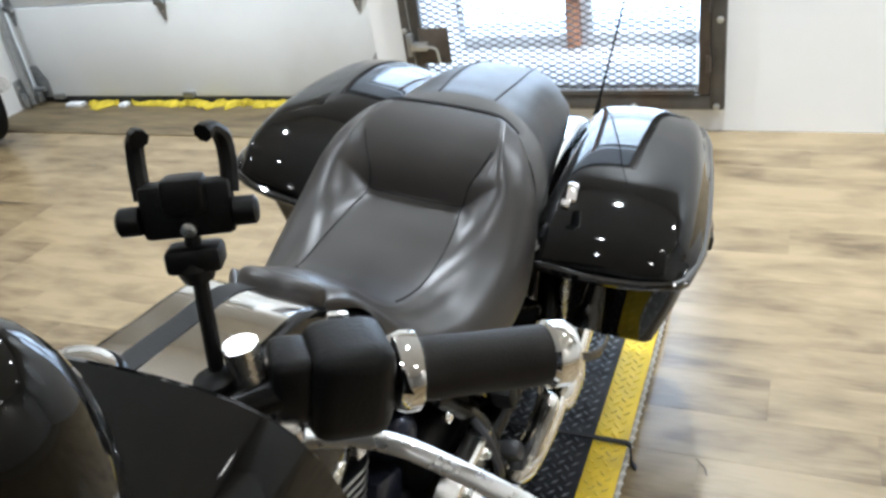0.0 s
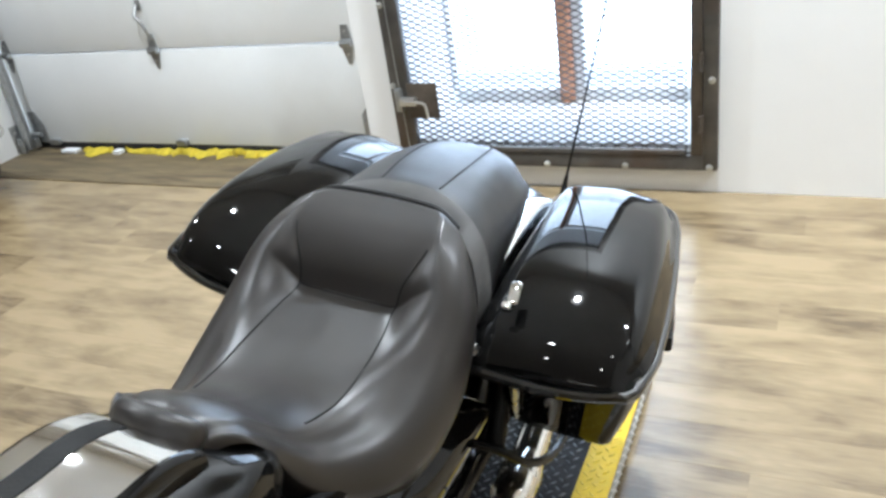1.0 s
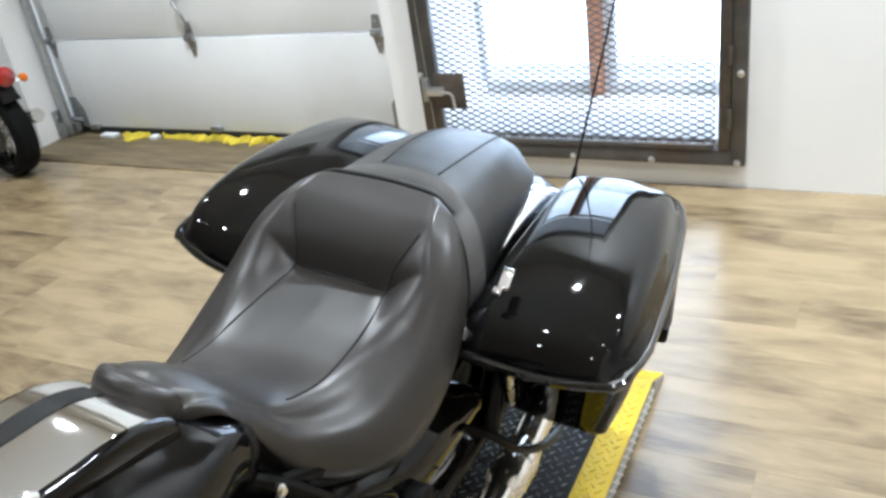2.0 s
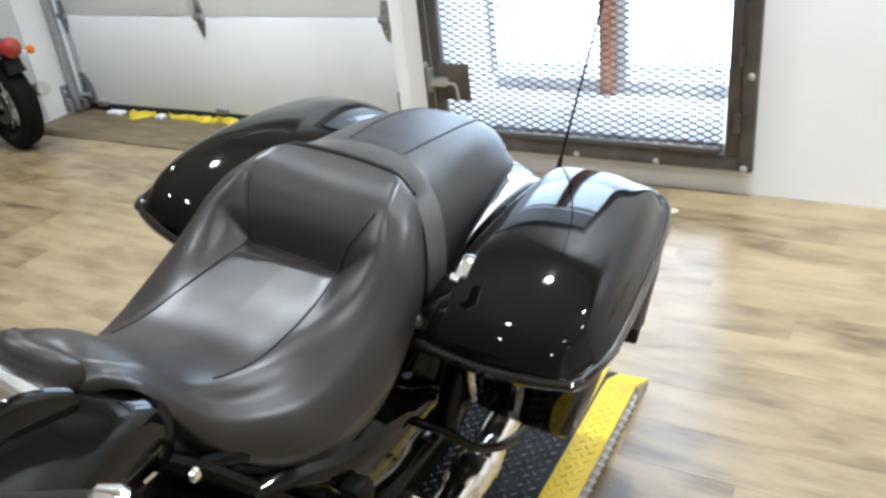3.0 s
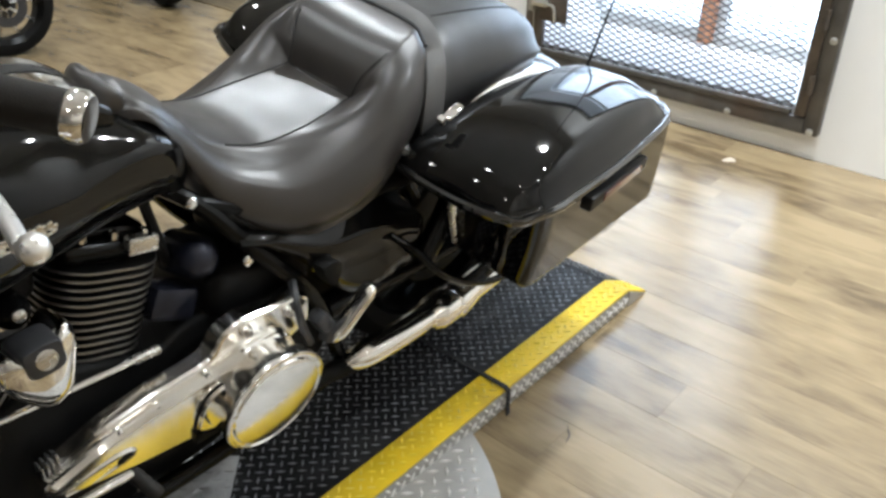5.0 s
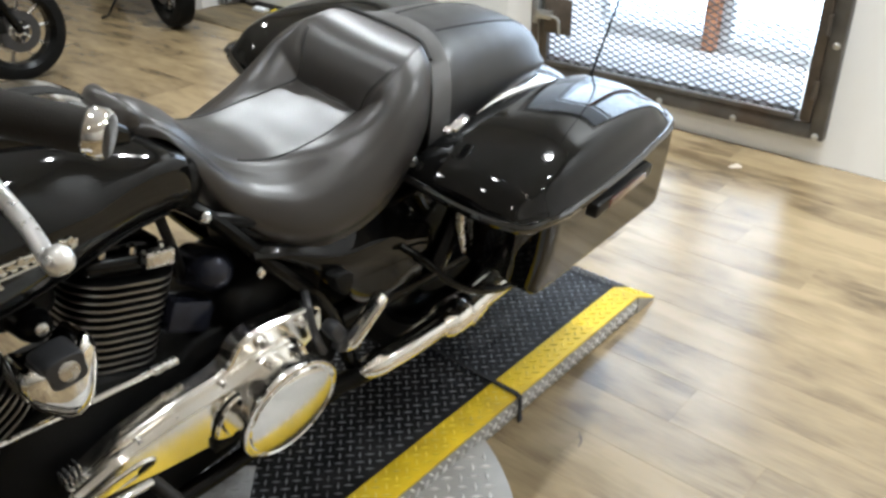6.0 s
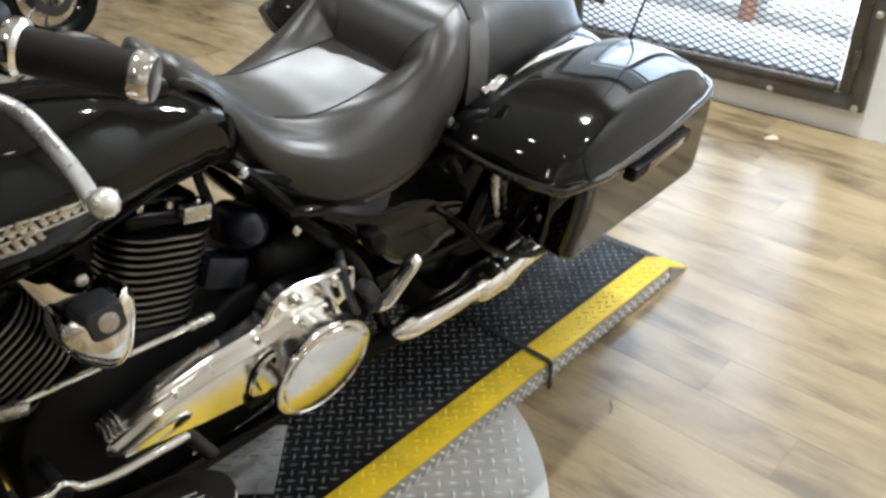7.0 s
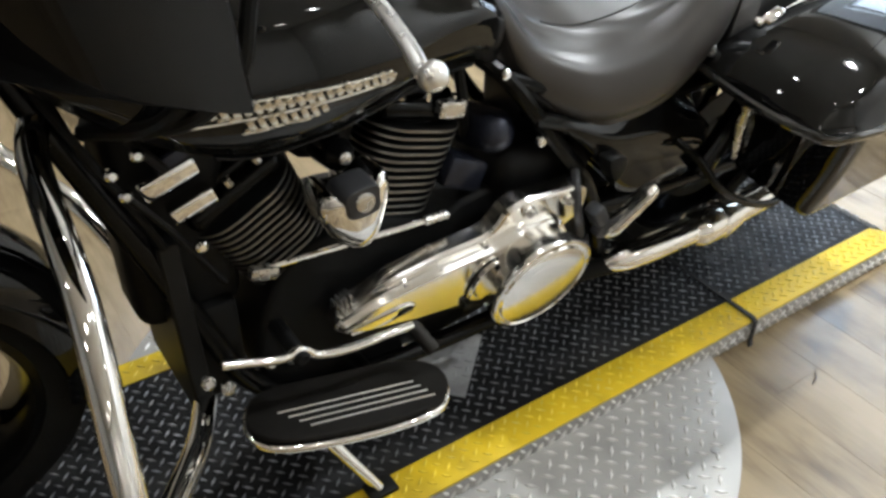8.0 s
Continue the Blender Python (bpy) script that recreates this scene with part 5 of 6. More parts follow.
s.lathe(at(0, 0, -0.014), (0, 0, 1), [(0, 0.012), (0.022, 0.014), (0.026, 0.008)], 14)
phone = part("phone_holder", s, M["plastic"], bar, "black plastic phone holder with two hooked arms")
s = Shape().box(at(0, 0.0, 0.088), (0.034, 0.026, 0.016), 0.004, pm)
s.lathe(at(0, 0, 0.074), (0, 0, 1), [(0, 0.010), (0.01, 0.013), (0.016, 0.010)], 14)
part("ball_joint", s, M["plastic"], phone)
s = Shape().box(at(0, 0.004, 0.118), (0.055, 0.018, 0.034), 0.004, pm)
s.box(at(0, 0.0, 0.128), (0.026, 0.022, 0.022), 0.004, pm)
part("cradle", s, M["plastic"], phone)
part("pivot_screw", Shape().lathe(at(0.001, -0.009, 0.108), -py, [(0, 0.005), (0.004, 0.0045), (0.005, 0.002)], 12), M["satin"], phone)
for k in (1, -1):
    part("side_knob", Shape().lathe(at(0.028 * k, 0.0, 0.114), px * k, [(0, 0.009), (0.012, 0.009), (0.014, 0.006)], 12), M["plastic"], phone)
    pts = spline([at(0.026 * k, 0.006, 0.125), at(0.027 * k, 0.010, 0.142), at(0.026 * k, 0.010, 0.158), at(0.022 * k, 0.0, 0.166), at(0.018 * k, -0.008, 0.164)], 14)
    part("arm", Shape().tube(pts, [0.0058] * 8 + [0.0045] * 4 + [0.006] * 2, 8), M["plastic"], phone)

SPACE["upright"] = True
# saddlebags; the far one hangs a little higher and further back
bz = curve_of([1.16, 1.25, 1.46, 1.60, 1.76], [0.450, 0.451, 0.460, 0.470, 0.480])
bo = curve_of([1.085, 1.11, 1.16, 1.25, 1.40, 1.58, 1.67, 1.725, 1.75], [0.434, 0.445, 0.451, 0.451, 0.443, 0.424, 0.410, 0.388, 0.360])
lt = curve_of([1.066, 1.09, 1.14, 1.22, 1.34, 1.48, 1.60, 1.68, 1.735, 1.755], [0.728, 0.757, 0.784, 0.803, 0.813, 0.811, 0.797, 0.775, 0.744, 0.720])


def hung(k, x, y, z):
    """A place on a bag: the far bag hangs a little askew, its outer side higher and further back."""
    if k < 0:
        y, z = y + 0.02 + 0.10 * (x - 0.19), z - 0.004 + 0.05 * (x - 0.19)
    return k * x, y, z


SEAM = lambda y: 0.700 + 0.010 * (y - 1.07) / 0.7


def bag_ring(y, k):
    near_end = min(max((1.205 - y) / 0.035, 0), 1) + min(max((y - 1.673) / 0.042, 0), 1)
    r = 0.024 * (1 - math.sqrt(1 - 0.999 * near_end ** 2))
    zs, zb, xo, xi = SEAM(y), bz(y) + r, 0.455 - 0.07 * min(max(y - 1.2, 0), 0.5) - r, 0.205 + r
    slant = xo - 0.410 + r
    pts = [(xi, zs), ((xi + xo) / 2, zs), (xo - 0.01, zs), (xo, zs - 0.012), (xo - slant * 0.35, zs - 0.45 * (zs - zb)), (xo - slant * 0.95, zb + 0.028), (xo - slant - 0.006, zb + 0.007), (xo - slant - 0.03, zb), (xi + 0.03, zb), (xi, zb + 0.03), (xi, (zs + zb) / 2)]
    rake = 0.30 * min(max((1.45 - y) / 0.28, 0), 1) + 0.27 * min(max((y - 1.45) / 0.24, 0), 1)
    return [hung(k, x, y + rake * (zs - z), z) for x, z in spline(pts, 54, True)]


def lid_ring(y, k):
    zs, zt, xo, xi = SEAM(y) + 0.003, lt(y), bo(min(max(y, 1.09), 1.745)) + 0.009, 0.180
    h = zt - zs
    pts = [(xi, zs), ((xi + xo) / 2, zs), (xo - 0.012, zs), (xo, zs + 0.006), (xo + 0.002, zs + 0.018), (xo - 0.010, zs + 0.40 * h), (xo - 0.034, zs + 0.80 * h), (xo - 0.075, zt - 0.006), ((xi + xo) / 2, zt), (xi + 0.045, zt - 0.008), (xi + 0.010, zs + 0.72 * h), (xi, zs + 0.25 * h)]
    yy = y if y < 1.4 else 1.4 + (y - 1.4) * 0.925
    bow = 0.035 * min(max((1.32 - y) / 0.25, 0), 1)
    return [hung(k, x, yy + bow * max((x - 0.19) / 0.25, 0) ** 4, z) for x, z in spline(pts, 60, True)]


for k in (1, -1):
    ys = np.concatenate([np.linspace(1.17, 1.205, 12), np.linspace(1.22, 1.665, 16), np.linspace(1.673, 1.715, 12)])
    bag = part("saddlebag", Shape().loft([bag_ring(y, k) for y in ys]), M["paint"], bike, "glossy black hard saddlebag", 50)
    ys = np.concatenate([np.linspace(1.066, 1.14, 12), np.linspace(1.16, 1.66, 22), np.linspace(1.68, 1.755, 10)])
    lid = part("lid", Shape().loft([lid_ring(y, k) for y in ys]), M["paint"], bag, "glossy black saddlebag lid", 50)
    pts = [hung(k, bo(y) + 0.0105, y if y < 1.4 else 1.4 + (y - 1.4) * 0.925, SEAM(y) + 0.012) for y in np.linspace(1.155, 1.745, 30)]
    front = [hung(k, 0.19 + (bo(1.09) - 0.18) * t, 1.066 - 0.004 * math.sin(math.pi * t) + 0.035 * (0.19 + (bo(1.09) - 0.18) * t - 0.19) ** 4 / 0.25 ** 4, SEAM(1.07) + 0.012) for t in np.linspace(0, 1, 14)]
    part("rim_bead", Shape().tube(spline(front + pts[2:], 70), 0.0095, 10), M["bead_paint"], lid, "rounded lower bead of the lid")
    s = Shape()
    s.box((k * 0.238, 1.146, 0.818), (0.020, 0.046, 0.011), 0.005, rot(14, 0, 8 * k))
    s.box((k * 0.234, 1.120, 0.808), (0.017, 0.014, 0.016), 0.004, rot(20, 0, 0))
    if k == 1:
        part("latch", s, M["chrome"], lid, "chrome lid latch")
    turn = rot(-6, 0, 8 * k)
    rail = part("side_marker", Shape().box((k * 0.446, 1.44, 0.668), (0.026, 0.30, 0.030), 0.006, turn), M["plastic"], bag, "black side marker rail")
    part("reflector", Shape().box((k * 0.4575, 1.45, 0.667), (0.006, 0.20, 0.019), 0.002, turn), M["dark_red_marker"], rail, "dark red reflector")
    # bag guard loop and bracket
    p = [upright(q) for q in ((0.17, 1.05, 0.53), (0.21, 1.075, 0.50), (0.235, 1.12, 0.44), (0.245, 1.20, 0.385), (0.24, 1.30, 0.345), (0.22, 1.36, 0.345), (0.17, 1.36, 0.40))]
    s = Shape().tube(spline([(k * x, y, z) for x, y, z in p], 30), 0.0085, 10)
    part("bag_guard", s, M["black_gloss_metal"], bike, "black bag guard loop")
    part("bag_bracket", Shape().tube([(k * 0.235, 1.19, 0.66), (k * 0.235, 1.20, 0.57), (k * 0.235, 1.225, 0.49)], [0.009, 0.009, 0.005], 8), M["satin"], bike)

# side cover: a shoulder that faces up, a crease, and a flank with a separate lower tongue
SPACE["upright"] = True
CY = [0.74, 0.79, 0.885, 1.00, 1.08, 1.115, 1.15, 1.165]
shoulder = curve_of(CY, [0.685, 0.684, 0.677, 0.670, 0.634, 0.615, 0.580, 0.560])
crease = curve_of(CY, [0.672, 0.660, 0.622, 0.610, 0.600, 0.592, 0.566, 0.545])
flank_x = curve_of(CY, [0.160, 0.176, 0.201, 0.209, 0.210, 0.209, 0.204, 0.190])
foot = curve_of([0.74, 0.79, 0.87, 0.915, 0.98, 1.05, 1.11, 1.15, 1.165], [0.655, 0.640, 0.570, 0.513, 0.450, 0.412, 0.410, 0.425, 0.465])
step = lambda y: max(foot(y), crease(y) - 0.075)
for k in (1, -1):
    rings = []
    for y in np.linspace(0.74, 1.165, 36):
        x, zs, zc, zf = flank_x(y), shoulder(y), crease(y), step(y)
        rings.append([(k * u, y, v) for u, v in ((0.11, zs - 0.01), (x - 0.052, zs), (x - 0.026, 0.55 * zs + 0.45 * zc), (x - 0.006, zc + 0.004), (x, zc - 0.003), (x + 0.002, 0.5 * (zc + zf)), (x - 0.002, zf + 0.003), (x - 0.006, zf), (0.11, zf))])
    cover = part("side_cover", Shape().loft(rings), M["paint"], bike, "glossy black side cover", 40)
    rings = []
    for y in np.linspace(0.90, 1.163, 24):
        x, zt, zf = flank_x(y) - 0.006, step(y) + 0.002, min(foot(y), step(y) - 0.004)
        rings.append([(k * u, y, v) for u, v in ((0.11, zt), (x - 0.006, zt), (x, zt - 0.004), (x - 0.002, 0.5 * (zt + zf)), (x - 0.010, zf + 0.004), (x - 0.016, zf), (0.11, zf))])
    part("cover_tongue", Shape().loft(rings), M["paint"], cover, "", 40)
SPACE["upright"] = False
# small flat black piece at the side cover's front
s = Shape().prism(spline([(0.862, 0.552), (0.885, 0.556), (0.902, 0.545), (0.898, 0.520), (0.882, 0.508), (0.868, 0.525)], 18, True), yz(), 0.160, 0.193, 0.003)
part("cover_plug", s, M["engine"], bike, "flat black piece at the side cover")

# ---- engine ----
s = Shape()
s.prism(spline([(0.24, 0.30), (0.26, 0.42), (0.33, 0.50), (0.45, 0.52), (0.58, 0.48), (0.66, 0.50), (0.86, 0.49), (0.92, 0.42), (0.90, 0.28), (0.70, 0.23), (0.40, 0.205), (0.28, 0.23)], 50, True), yz(), -0.10, 0.085, 0.012)
part("crankcase", s, M["engine"], bike, "black wrinkle-finish crankcase", 50)


def cylinder(name, CR, angle):
    d = Vector((0, math.sin(radians(angle)), math.cos(radians(angle))))
    e = Vector((0, d.z, -d.y))
    core = Shape().lathe(CR + d * 0.18, d, [(0, 0.062), (0.20, 0.062)], 28)
    cyl = part(name, core, M["engine"], bike, "black finned cylinder with bright fin edges")
    o = round_rect(0.176, 0.176, 0.062, 8)
    for i in range(12):
        h = 0.200 + i * 0.0136
        grow = 0.86 + 0.18 * i / 11
        s = Shape()
        c = CR + d * h
        ring = lambda q, dz: [c + Vector((1, 0, 0)) * u * q + e * v * q + d * dz for u, v in o]
        rings = [ring(0.55, -0.0028), ring(grow - 0.016, -0.0026), ring(grow, -0.0017), ring(grow, 0.0017), ring(grow - 0.016, 0.0026), ring(0.55, 0.0028)]
        s.loft(rings[0:2], caps=False).loft(rings[1:5], caps=False, slot=1).loft(rings[4:6], caps=False)
        part("fin", s, [M["fin"], M["fin_edge"]], cyl)
    s = Shape()
    c = CR + d * 0.385
    mm = Matrix((Vector((1, 0, 0)), e, d)).transposed()
    s.box(c - d * 0.008, (0.160, 0.160, 0.036), 0.016, mm, segments=3)
    s.box(c + d * 0.012, (0.115, 0.12, 0.024), 0.011, mm, segments=3)
    head = part("rocker_box", s, M["black_gloss_metal"], cyl, "black rocker box", 50)
    for u in (-0.05, 0.0, 0.05):
        part("bolt", Shape().lathe(c + Vector((0.07, 0, 0)) + e * u + d * 0.008, d, [(0, 0.007), (0.012, 0.007), (0.014, 0.004)], 8), M["chrome"], head)


cylinder("rear_cylinder", Vector((0.0, 0.458, 0.314)), 16)
cylinder("front_cylinder", Vector((0.0, 0.425, 0.30)), -28)
# black block added to close the bright see-through gap between the cylinders
part("intake", Shape().box((-0.01, 0.405, 0.700), (0.11, 0.11, 0.15), 0.03, segments=3), M["engine"], bike, "added black block that keeps the gap between the cylinders dark")
# bright blocks beside the heads
s = Shape().box((0.085, 0.600, 0.676), (0.02, 0.05, 0.028), 0.004, rot(-12, 0, 0))
part("coil_bracket", s, M["satin"], bike)
s = Shape()
s.box((0.085, 0.155, 0.695), (0.03, 0.080, 0.028), 0.006, rot(18, 0, 0))
s.box((0.09, 0.178, 0.650), (0.03, 0.066, 0.024), 0.005, rot(18, 0, 0))
part("chrome_bracket", s, M["chrome"], bike)
part("sensor_housing", Shape().box((0.07, 0.165, 0.715), (0.05, 0.05, 0.03), 0.01, rot(18, 0, 0)), M["bluegrey"], bike)
# cables and hoses at the steering head
rnd = random.Random(12)
for i, (a, b, r) in enumerate((((0.06, 0.02, 0.86), (0.10, 0.13, 0.60), 0.006), ((0.07, 0.04, 0.84), (0.11, 0.20, 0.52), 0.005), ((0.05, 0.05, 0.83), (0.09, 0.16, 0.70), 0.007), ((0.05, 0.630, 0.79), (0.05, 0.655, 0.60), 0.009), ((0.09, 0.71, 0.70), (0.11, 0.85, 0.60), 0.005))):
    a, b = Vector(a), Vector(b)
    mids = [a.lerp(b, t) + Vector((0.02, rnd.uniform(-.02, .02), rnd.uniform(-.015, .015))) for t in (0.3, 0.65)]
    part("cable", Shape().tube(spline([a, *mids, b], 18), r, 8), M["engine"], bike)
for p in ((0.10, 0.12, 0.745), (0.105, 0.085, 0.73), (0.115, 0.215, 0.735), (0.11, 0.095, 0.70), (0.135, 0.745, 0.60), (0.13, 0.665, 0.735), (0.12, 0.172, 0.60)):
    part("chrome_bolt", Shape().lathe(p, (1, 0, 0.2), [(0, 0.009), (0.008, 0.009), (0.012, 0.005)], 10), M["chrome"], bike)
# starter, oil filler and gearbox behind the engine
s = Shape().lathe((0.02, 0.685, 0.60), (1, 0.1, 0.15), [(0, 0.038), (0.06, 0.038), (0.074, 0.035), (0.086, 0.026), (0.092, 0.012), (0.093, 0.002)], 28)
part("oil_filler", s, M["bluegrey"], bike, "blue-grey oil filler spout")
s = Shape().box((0.06, 0.635, 0.545), (0.06, 0.085, 0.06), 0.012, rot(-25, 0, 0))
part("starter_cover", s, M["bluegrey"], bike)
s = Shape().box((0.0, 0.80, 0.52), (0.22, 0.22, 0.10), 0.03, segments=3)
part("gearbox", s, M["engine"], bike)
s = Shape().box((0.0, 0.93, 0.625), (0.20, 0.28, 0.15), 0.03, segments=3)
part("battery_box", s, M["plastic"], bike)

# horn with its cowbell cover
def horn_at(points):
    return [(x + 0.004, y - 0.018, z + 0.024) for x, y, z in points]


horn_out = spline([(0.350, 0.590), (0.364, 0.616), (0.388, 0.606), (0.424, 0.608), (0.440, 0.622), (0.457, 0.628), (0.467, 0.604), (0.458, 0.560), (0.440, 0.515), (0.41, 0.503), (0.382, 0.524), (0.360, 0.555)], 48, True)
hc = np.array([0.408, 0.578])
s = Shape().loft([horn_at([(x, *(hc + (np.array([u, v]) - hc) * q)) for u, v in horn_out]) for q, x in ((0.92, 0.09), (1.0, 0.108), (1.0, 0.140), (0.95, 0.152), (0.82, 0.160), (0.55, 0.165), (0.25, 0.167))])
horn = part("horn", s, M["chrome"], bike, "chrome horn cover with dark centre", 50)
s = Shape().loft([horn_at([(x, *(np.array([0.411, 0.598]) + (np.array([u, v]) - np.array([0.411, 0.598])) * q)) for u, v in spline([(0.384, 0.618), (0.432, 0.622), (0.438, 0.600), (0.434, 0.578), (0.392, 0.574), (0.384, 0.594)], 28, True)]) for q, x in ((1.0, 0.12), (1.0, 0.168), (0.92, 0.1725), (0.5, 0.174))])
part("centre_band", s, M["horn_grey"], horn, "dark grey centre band", 50)
part("medallion", Shape().lathe(horn_at([(0.173, 0.411, 0.600)])[0], (1, 0, 0.1), [(0, 0.015), (0.003, 0.015), (0.004, 0.012)], 24), M["satin"], horn)
s = Shape().lathe(horn_at([(0.05, 0.411, 0.634)])[0], (1, 0, 0.15), [(0, 0.026), (0.045, 0.026), (0.056, 0.023), (0.064, 0.015), (0.07, 0.011), (0.071, 0.004)], 24)
part("horn_mount", s, M["black_gloss_metal"], horn, "black horn mounting stud")
part("mount_cap", Shape().lathe(horn_at([(0.119, 0.411, 0.6445)])[0], (1, 0, 0.15), [(0, 0.010), (0.004, 0.009), (0.006, 0.004)], 14), M["satin"], horn)

# primary cover: a bolted flange, the raised chain case on it, an inspection cover and the derby cover
SPACE["upright"] = True


def stepped(outline, rows):
    """A casting along x: rows of (inset of the outline, x)."""
    return Shape().loft([[(x, *q) for q in inset(outline, d)] for d, x in rows])


def tilted(shape):
    """The cover's face looks a little further down than the upright machine."""
    shape.v = [(x + 0.085 * (z - 0.40), y, z) for x, y, z in shape.v]
    return shape


def rounded(points, r=0.012, n=4):
    """A polygon of (u, v) with its corners rounded."""
    p = np.array(points, float)
    out = []
    for a, b, c in zip(np.roll(p, 1, 0), p, np.roll(p, -1, 0)):
        ab, cb = a - b, c - b
        q = min(r, 0.45 * np.linalg.norm(ab), 0.45 * np.linalg.norm(cb))
        s, e = b + ab / np.linalg.norm(ab) * q, b + cb / np.linalg.norm(cb) * q
        out += [(1 - t) ** 2 * s + 2 * t * (1 - t) * b + t * t * e for t in np.linspace(0, 1, n)]
    return np.array(out)


flange = rounded([(0.352, 0.405), (0.362, 0.438), (0.45, 0.482), (0.54, 0.498), (0.628, 0.502), (0.648, 0.514), (0.660, 0.546), (0.696, 0.561), (0.76, 0.553), (0.826, 0.548), (0.849, 0.530), (0.856, 0.472), (0.800, 0.440), (0.70, 0.36), (0.52, 0.345), (0.38, 0.375)], 0.014)
primary = part("primary_cover", tilted(stepped(flange, ((0, 0.165), (0, 0.192), (0.002, 0.198), (0.006, 0.2005)))), M["cover_chrome"], bike, "long polished chrome primary cover", 12)
case = rounded([(0.346, 0.418), (0.352, 0.441), (0.43, 0.469), (0.53, 0.483), (0.64, 0.489), (0.70, 0.502), (0.775, 0.498), (0.800, 0.478), (0.806, 0.40), (0.78, 0.33), (0.66, 0.318), (0.60, 0.352), (0.50, 0.368), (0.40, 0.392)], 0.016, 5)
part("chain_case", tilted(stepped(case, ((0, 0.195), (0, 0.206), (0.002, 0.211), (0.009, 0.2190), (0.011, 0.2196)))), M["cover_chrome"], primary, "raised chain case", 12)
# the tapering toe
part("toe_rib", tilted(Shape().tube(spline([(0.214, 0.365, 0.415), (0.219, 0.42, 0.428), (0.220, 0.47, 0.432), (0.219, 0.485, 0.418), (0.217, 0.43, 0.402), (0.213, 0.375, 0.402)], 24), 0.004, 10)), M["cover_chrome"], primary)
# no hollow: a black inlay paints the recess's shade
part("toe_recess", tilted(stepped(rounded([(0.455, 0.418), (0.485, 0.428), (0.490, 0.412), (0.462, 0.404)], 0.008), ((0, 0.210), (0, 0.2206), (0.001, 0.2215)))), M["engine"], primary)
lugs = ((0.707, 0.533), (0.797, 0.527), (0.628, 0.487), (0.536, 0.476), (0.47, 0.470))
for i, (y, z) in enumerate(lugs):
    r = 0.0125 if i < 2 else 0.008
    part("bolt_boss", tilted(Shape().lathe((0.185, y, z), (1, 0, 0), [(0, r), (0.019, r), (0.022, r - 0.002), (0.0225, r - 0.004)], 18)), M["cover_chrome"], primary)
    part("cover_bolt", tilted(Shape().lathe((0.2065, y, z), (1, 0, 0), [(0, 0.6 * r), (0.006, 0.6 * r), (0.007, 0.45 * r), (0.003, 0.35 * r)], 12)), M["satin"], primary)
# short studs on top of the case
rnd = random.Random(31)
for y in (0.47, 0.486, 0.555, 0.62):
    part("stud", tilted(Shape().lathe((0.190, y, 0.462 + 0.10 * (y - 0.43)), (0.5, rnd.uniform(-0.3, 0.3), 1), [(0, 0.005), (0.012, 0.005), (0.016, 0.003)], 8)), M["satin"], primary)
DC, DRAD = Vector((0.232, 0.729, 0.397)), 0.106
s = Shape().lathe(DC, (1, 0, 0), [(-0.02, DRAD - 0.004), (0.024, DRAD - 0.004), (0.026, DRAD), (0.034, DRAD), (0.038, DRAD - 0.002), (0.039, DRAD - 0.006), (0.036, DRAD - 0.0085), (0.036, DRAD - 0.013), (0.040, DRAD - 0.016), (0.0425, DRAD - 0.03), (0.0445, DRAD - 0.06), (0.045, 0.001)], 72)
derby = part("derby_cover", tilted(s), M["cover_chrome"], primary, "round polished derby cover", 30)
for i in range(5):
    a = radians(18 + 72 * i)
    part("derby_screw", tilted(Shape().lathe(DC + Vector((0.036, (DRAD - 0.0108) * math.cos(a), (DRAD - 0.0108) * math.sin(a))), (1, 0, 0), [(0, 0.0048), (0.004, 0.0045), (0.0045, 0.002)], 10)), M["satin"], derby)
boss = rounded([(0.597, 0.380), (0.600, 0.412), (0.616, 0.448), (0.645, 0.462), (0.668, 0.448), (0.665, 0.400), (0.640, 0.362)], 0.016, 5)
# a black rim round the boss stands in for a groove's shade
part("boss_groove", tilted(stepped(inset(boss, -0.004), ((0, 0.210), (0, 0.2203), (0.0015, 0.2210)))), M["engine"], primary)
insp = part("inspection_cover", tilted(stepped(boss, ((0, 0.210), (0, 0.2275), (0.0015, 0.2300), (0.004, 0.2306)))), M["cover_chrome"], primary, "small polished inspection cover", 12)
for y, z in ((0.648, 0.447), (0.660, 0.425)):
    part("boss_screw", tilted(Shape().lathe((0.230, y, z), (1, 0, 0), [(0, 0.009), (0.006, 0.009), (0.007, 0.006), (0.003, 0.004)], 12)), M["engine"], insp)
part("drain_block", tilted(Shape().box((0.221, 0.618, 0.362), (0.02, 0.046, 0.026), 0.004)), M["engine"], primary)
part("lower_rail", Shape().tube([(0.18, 0.50, 0.262), (0.18, 0.66, 0.228)], 0.011, 12), M["chrome"], bike, "chrome tube below the primary cover")
SPACE["upright"] = False
# finned lump at the front of the primary
s = Shape()
for i in range(4):
    s.box((0.13, 0.357 + i * 0.008, 0.416 + i * 0.003), (0.025, 0.004, 0.022), 0.0015)
part("stator_plug", s, M["satin"], bike)

# shift linkage, lever and peg
s = Shape().tube([(0.095, 0.245, 0.508), (0.109, 0.580, 0.499)], 0.0050, 10)
rod_ = part("shift_rod", s, M["chrome"], bike, "chrome shift rod")
part("rod_end", Shape().tube([(0.1073, 0.540, 0.5001), (0.109, 0.582, 0.499)], 0.008, 12), M["satin"], rod_)
part("rod_clevis", Shape().box((0.096, 0.262, 0.503), (0.02, 0.045, 0.022), 0.005, rot(-15, 0, 0)), M["satin"], rod_)
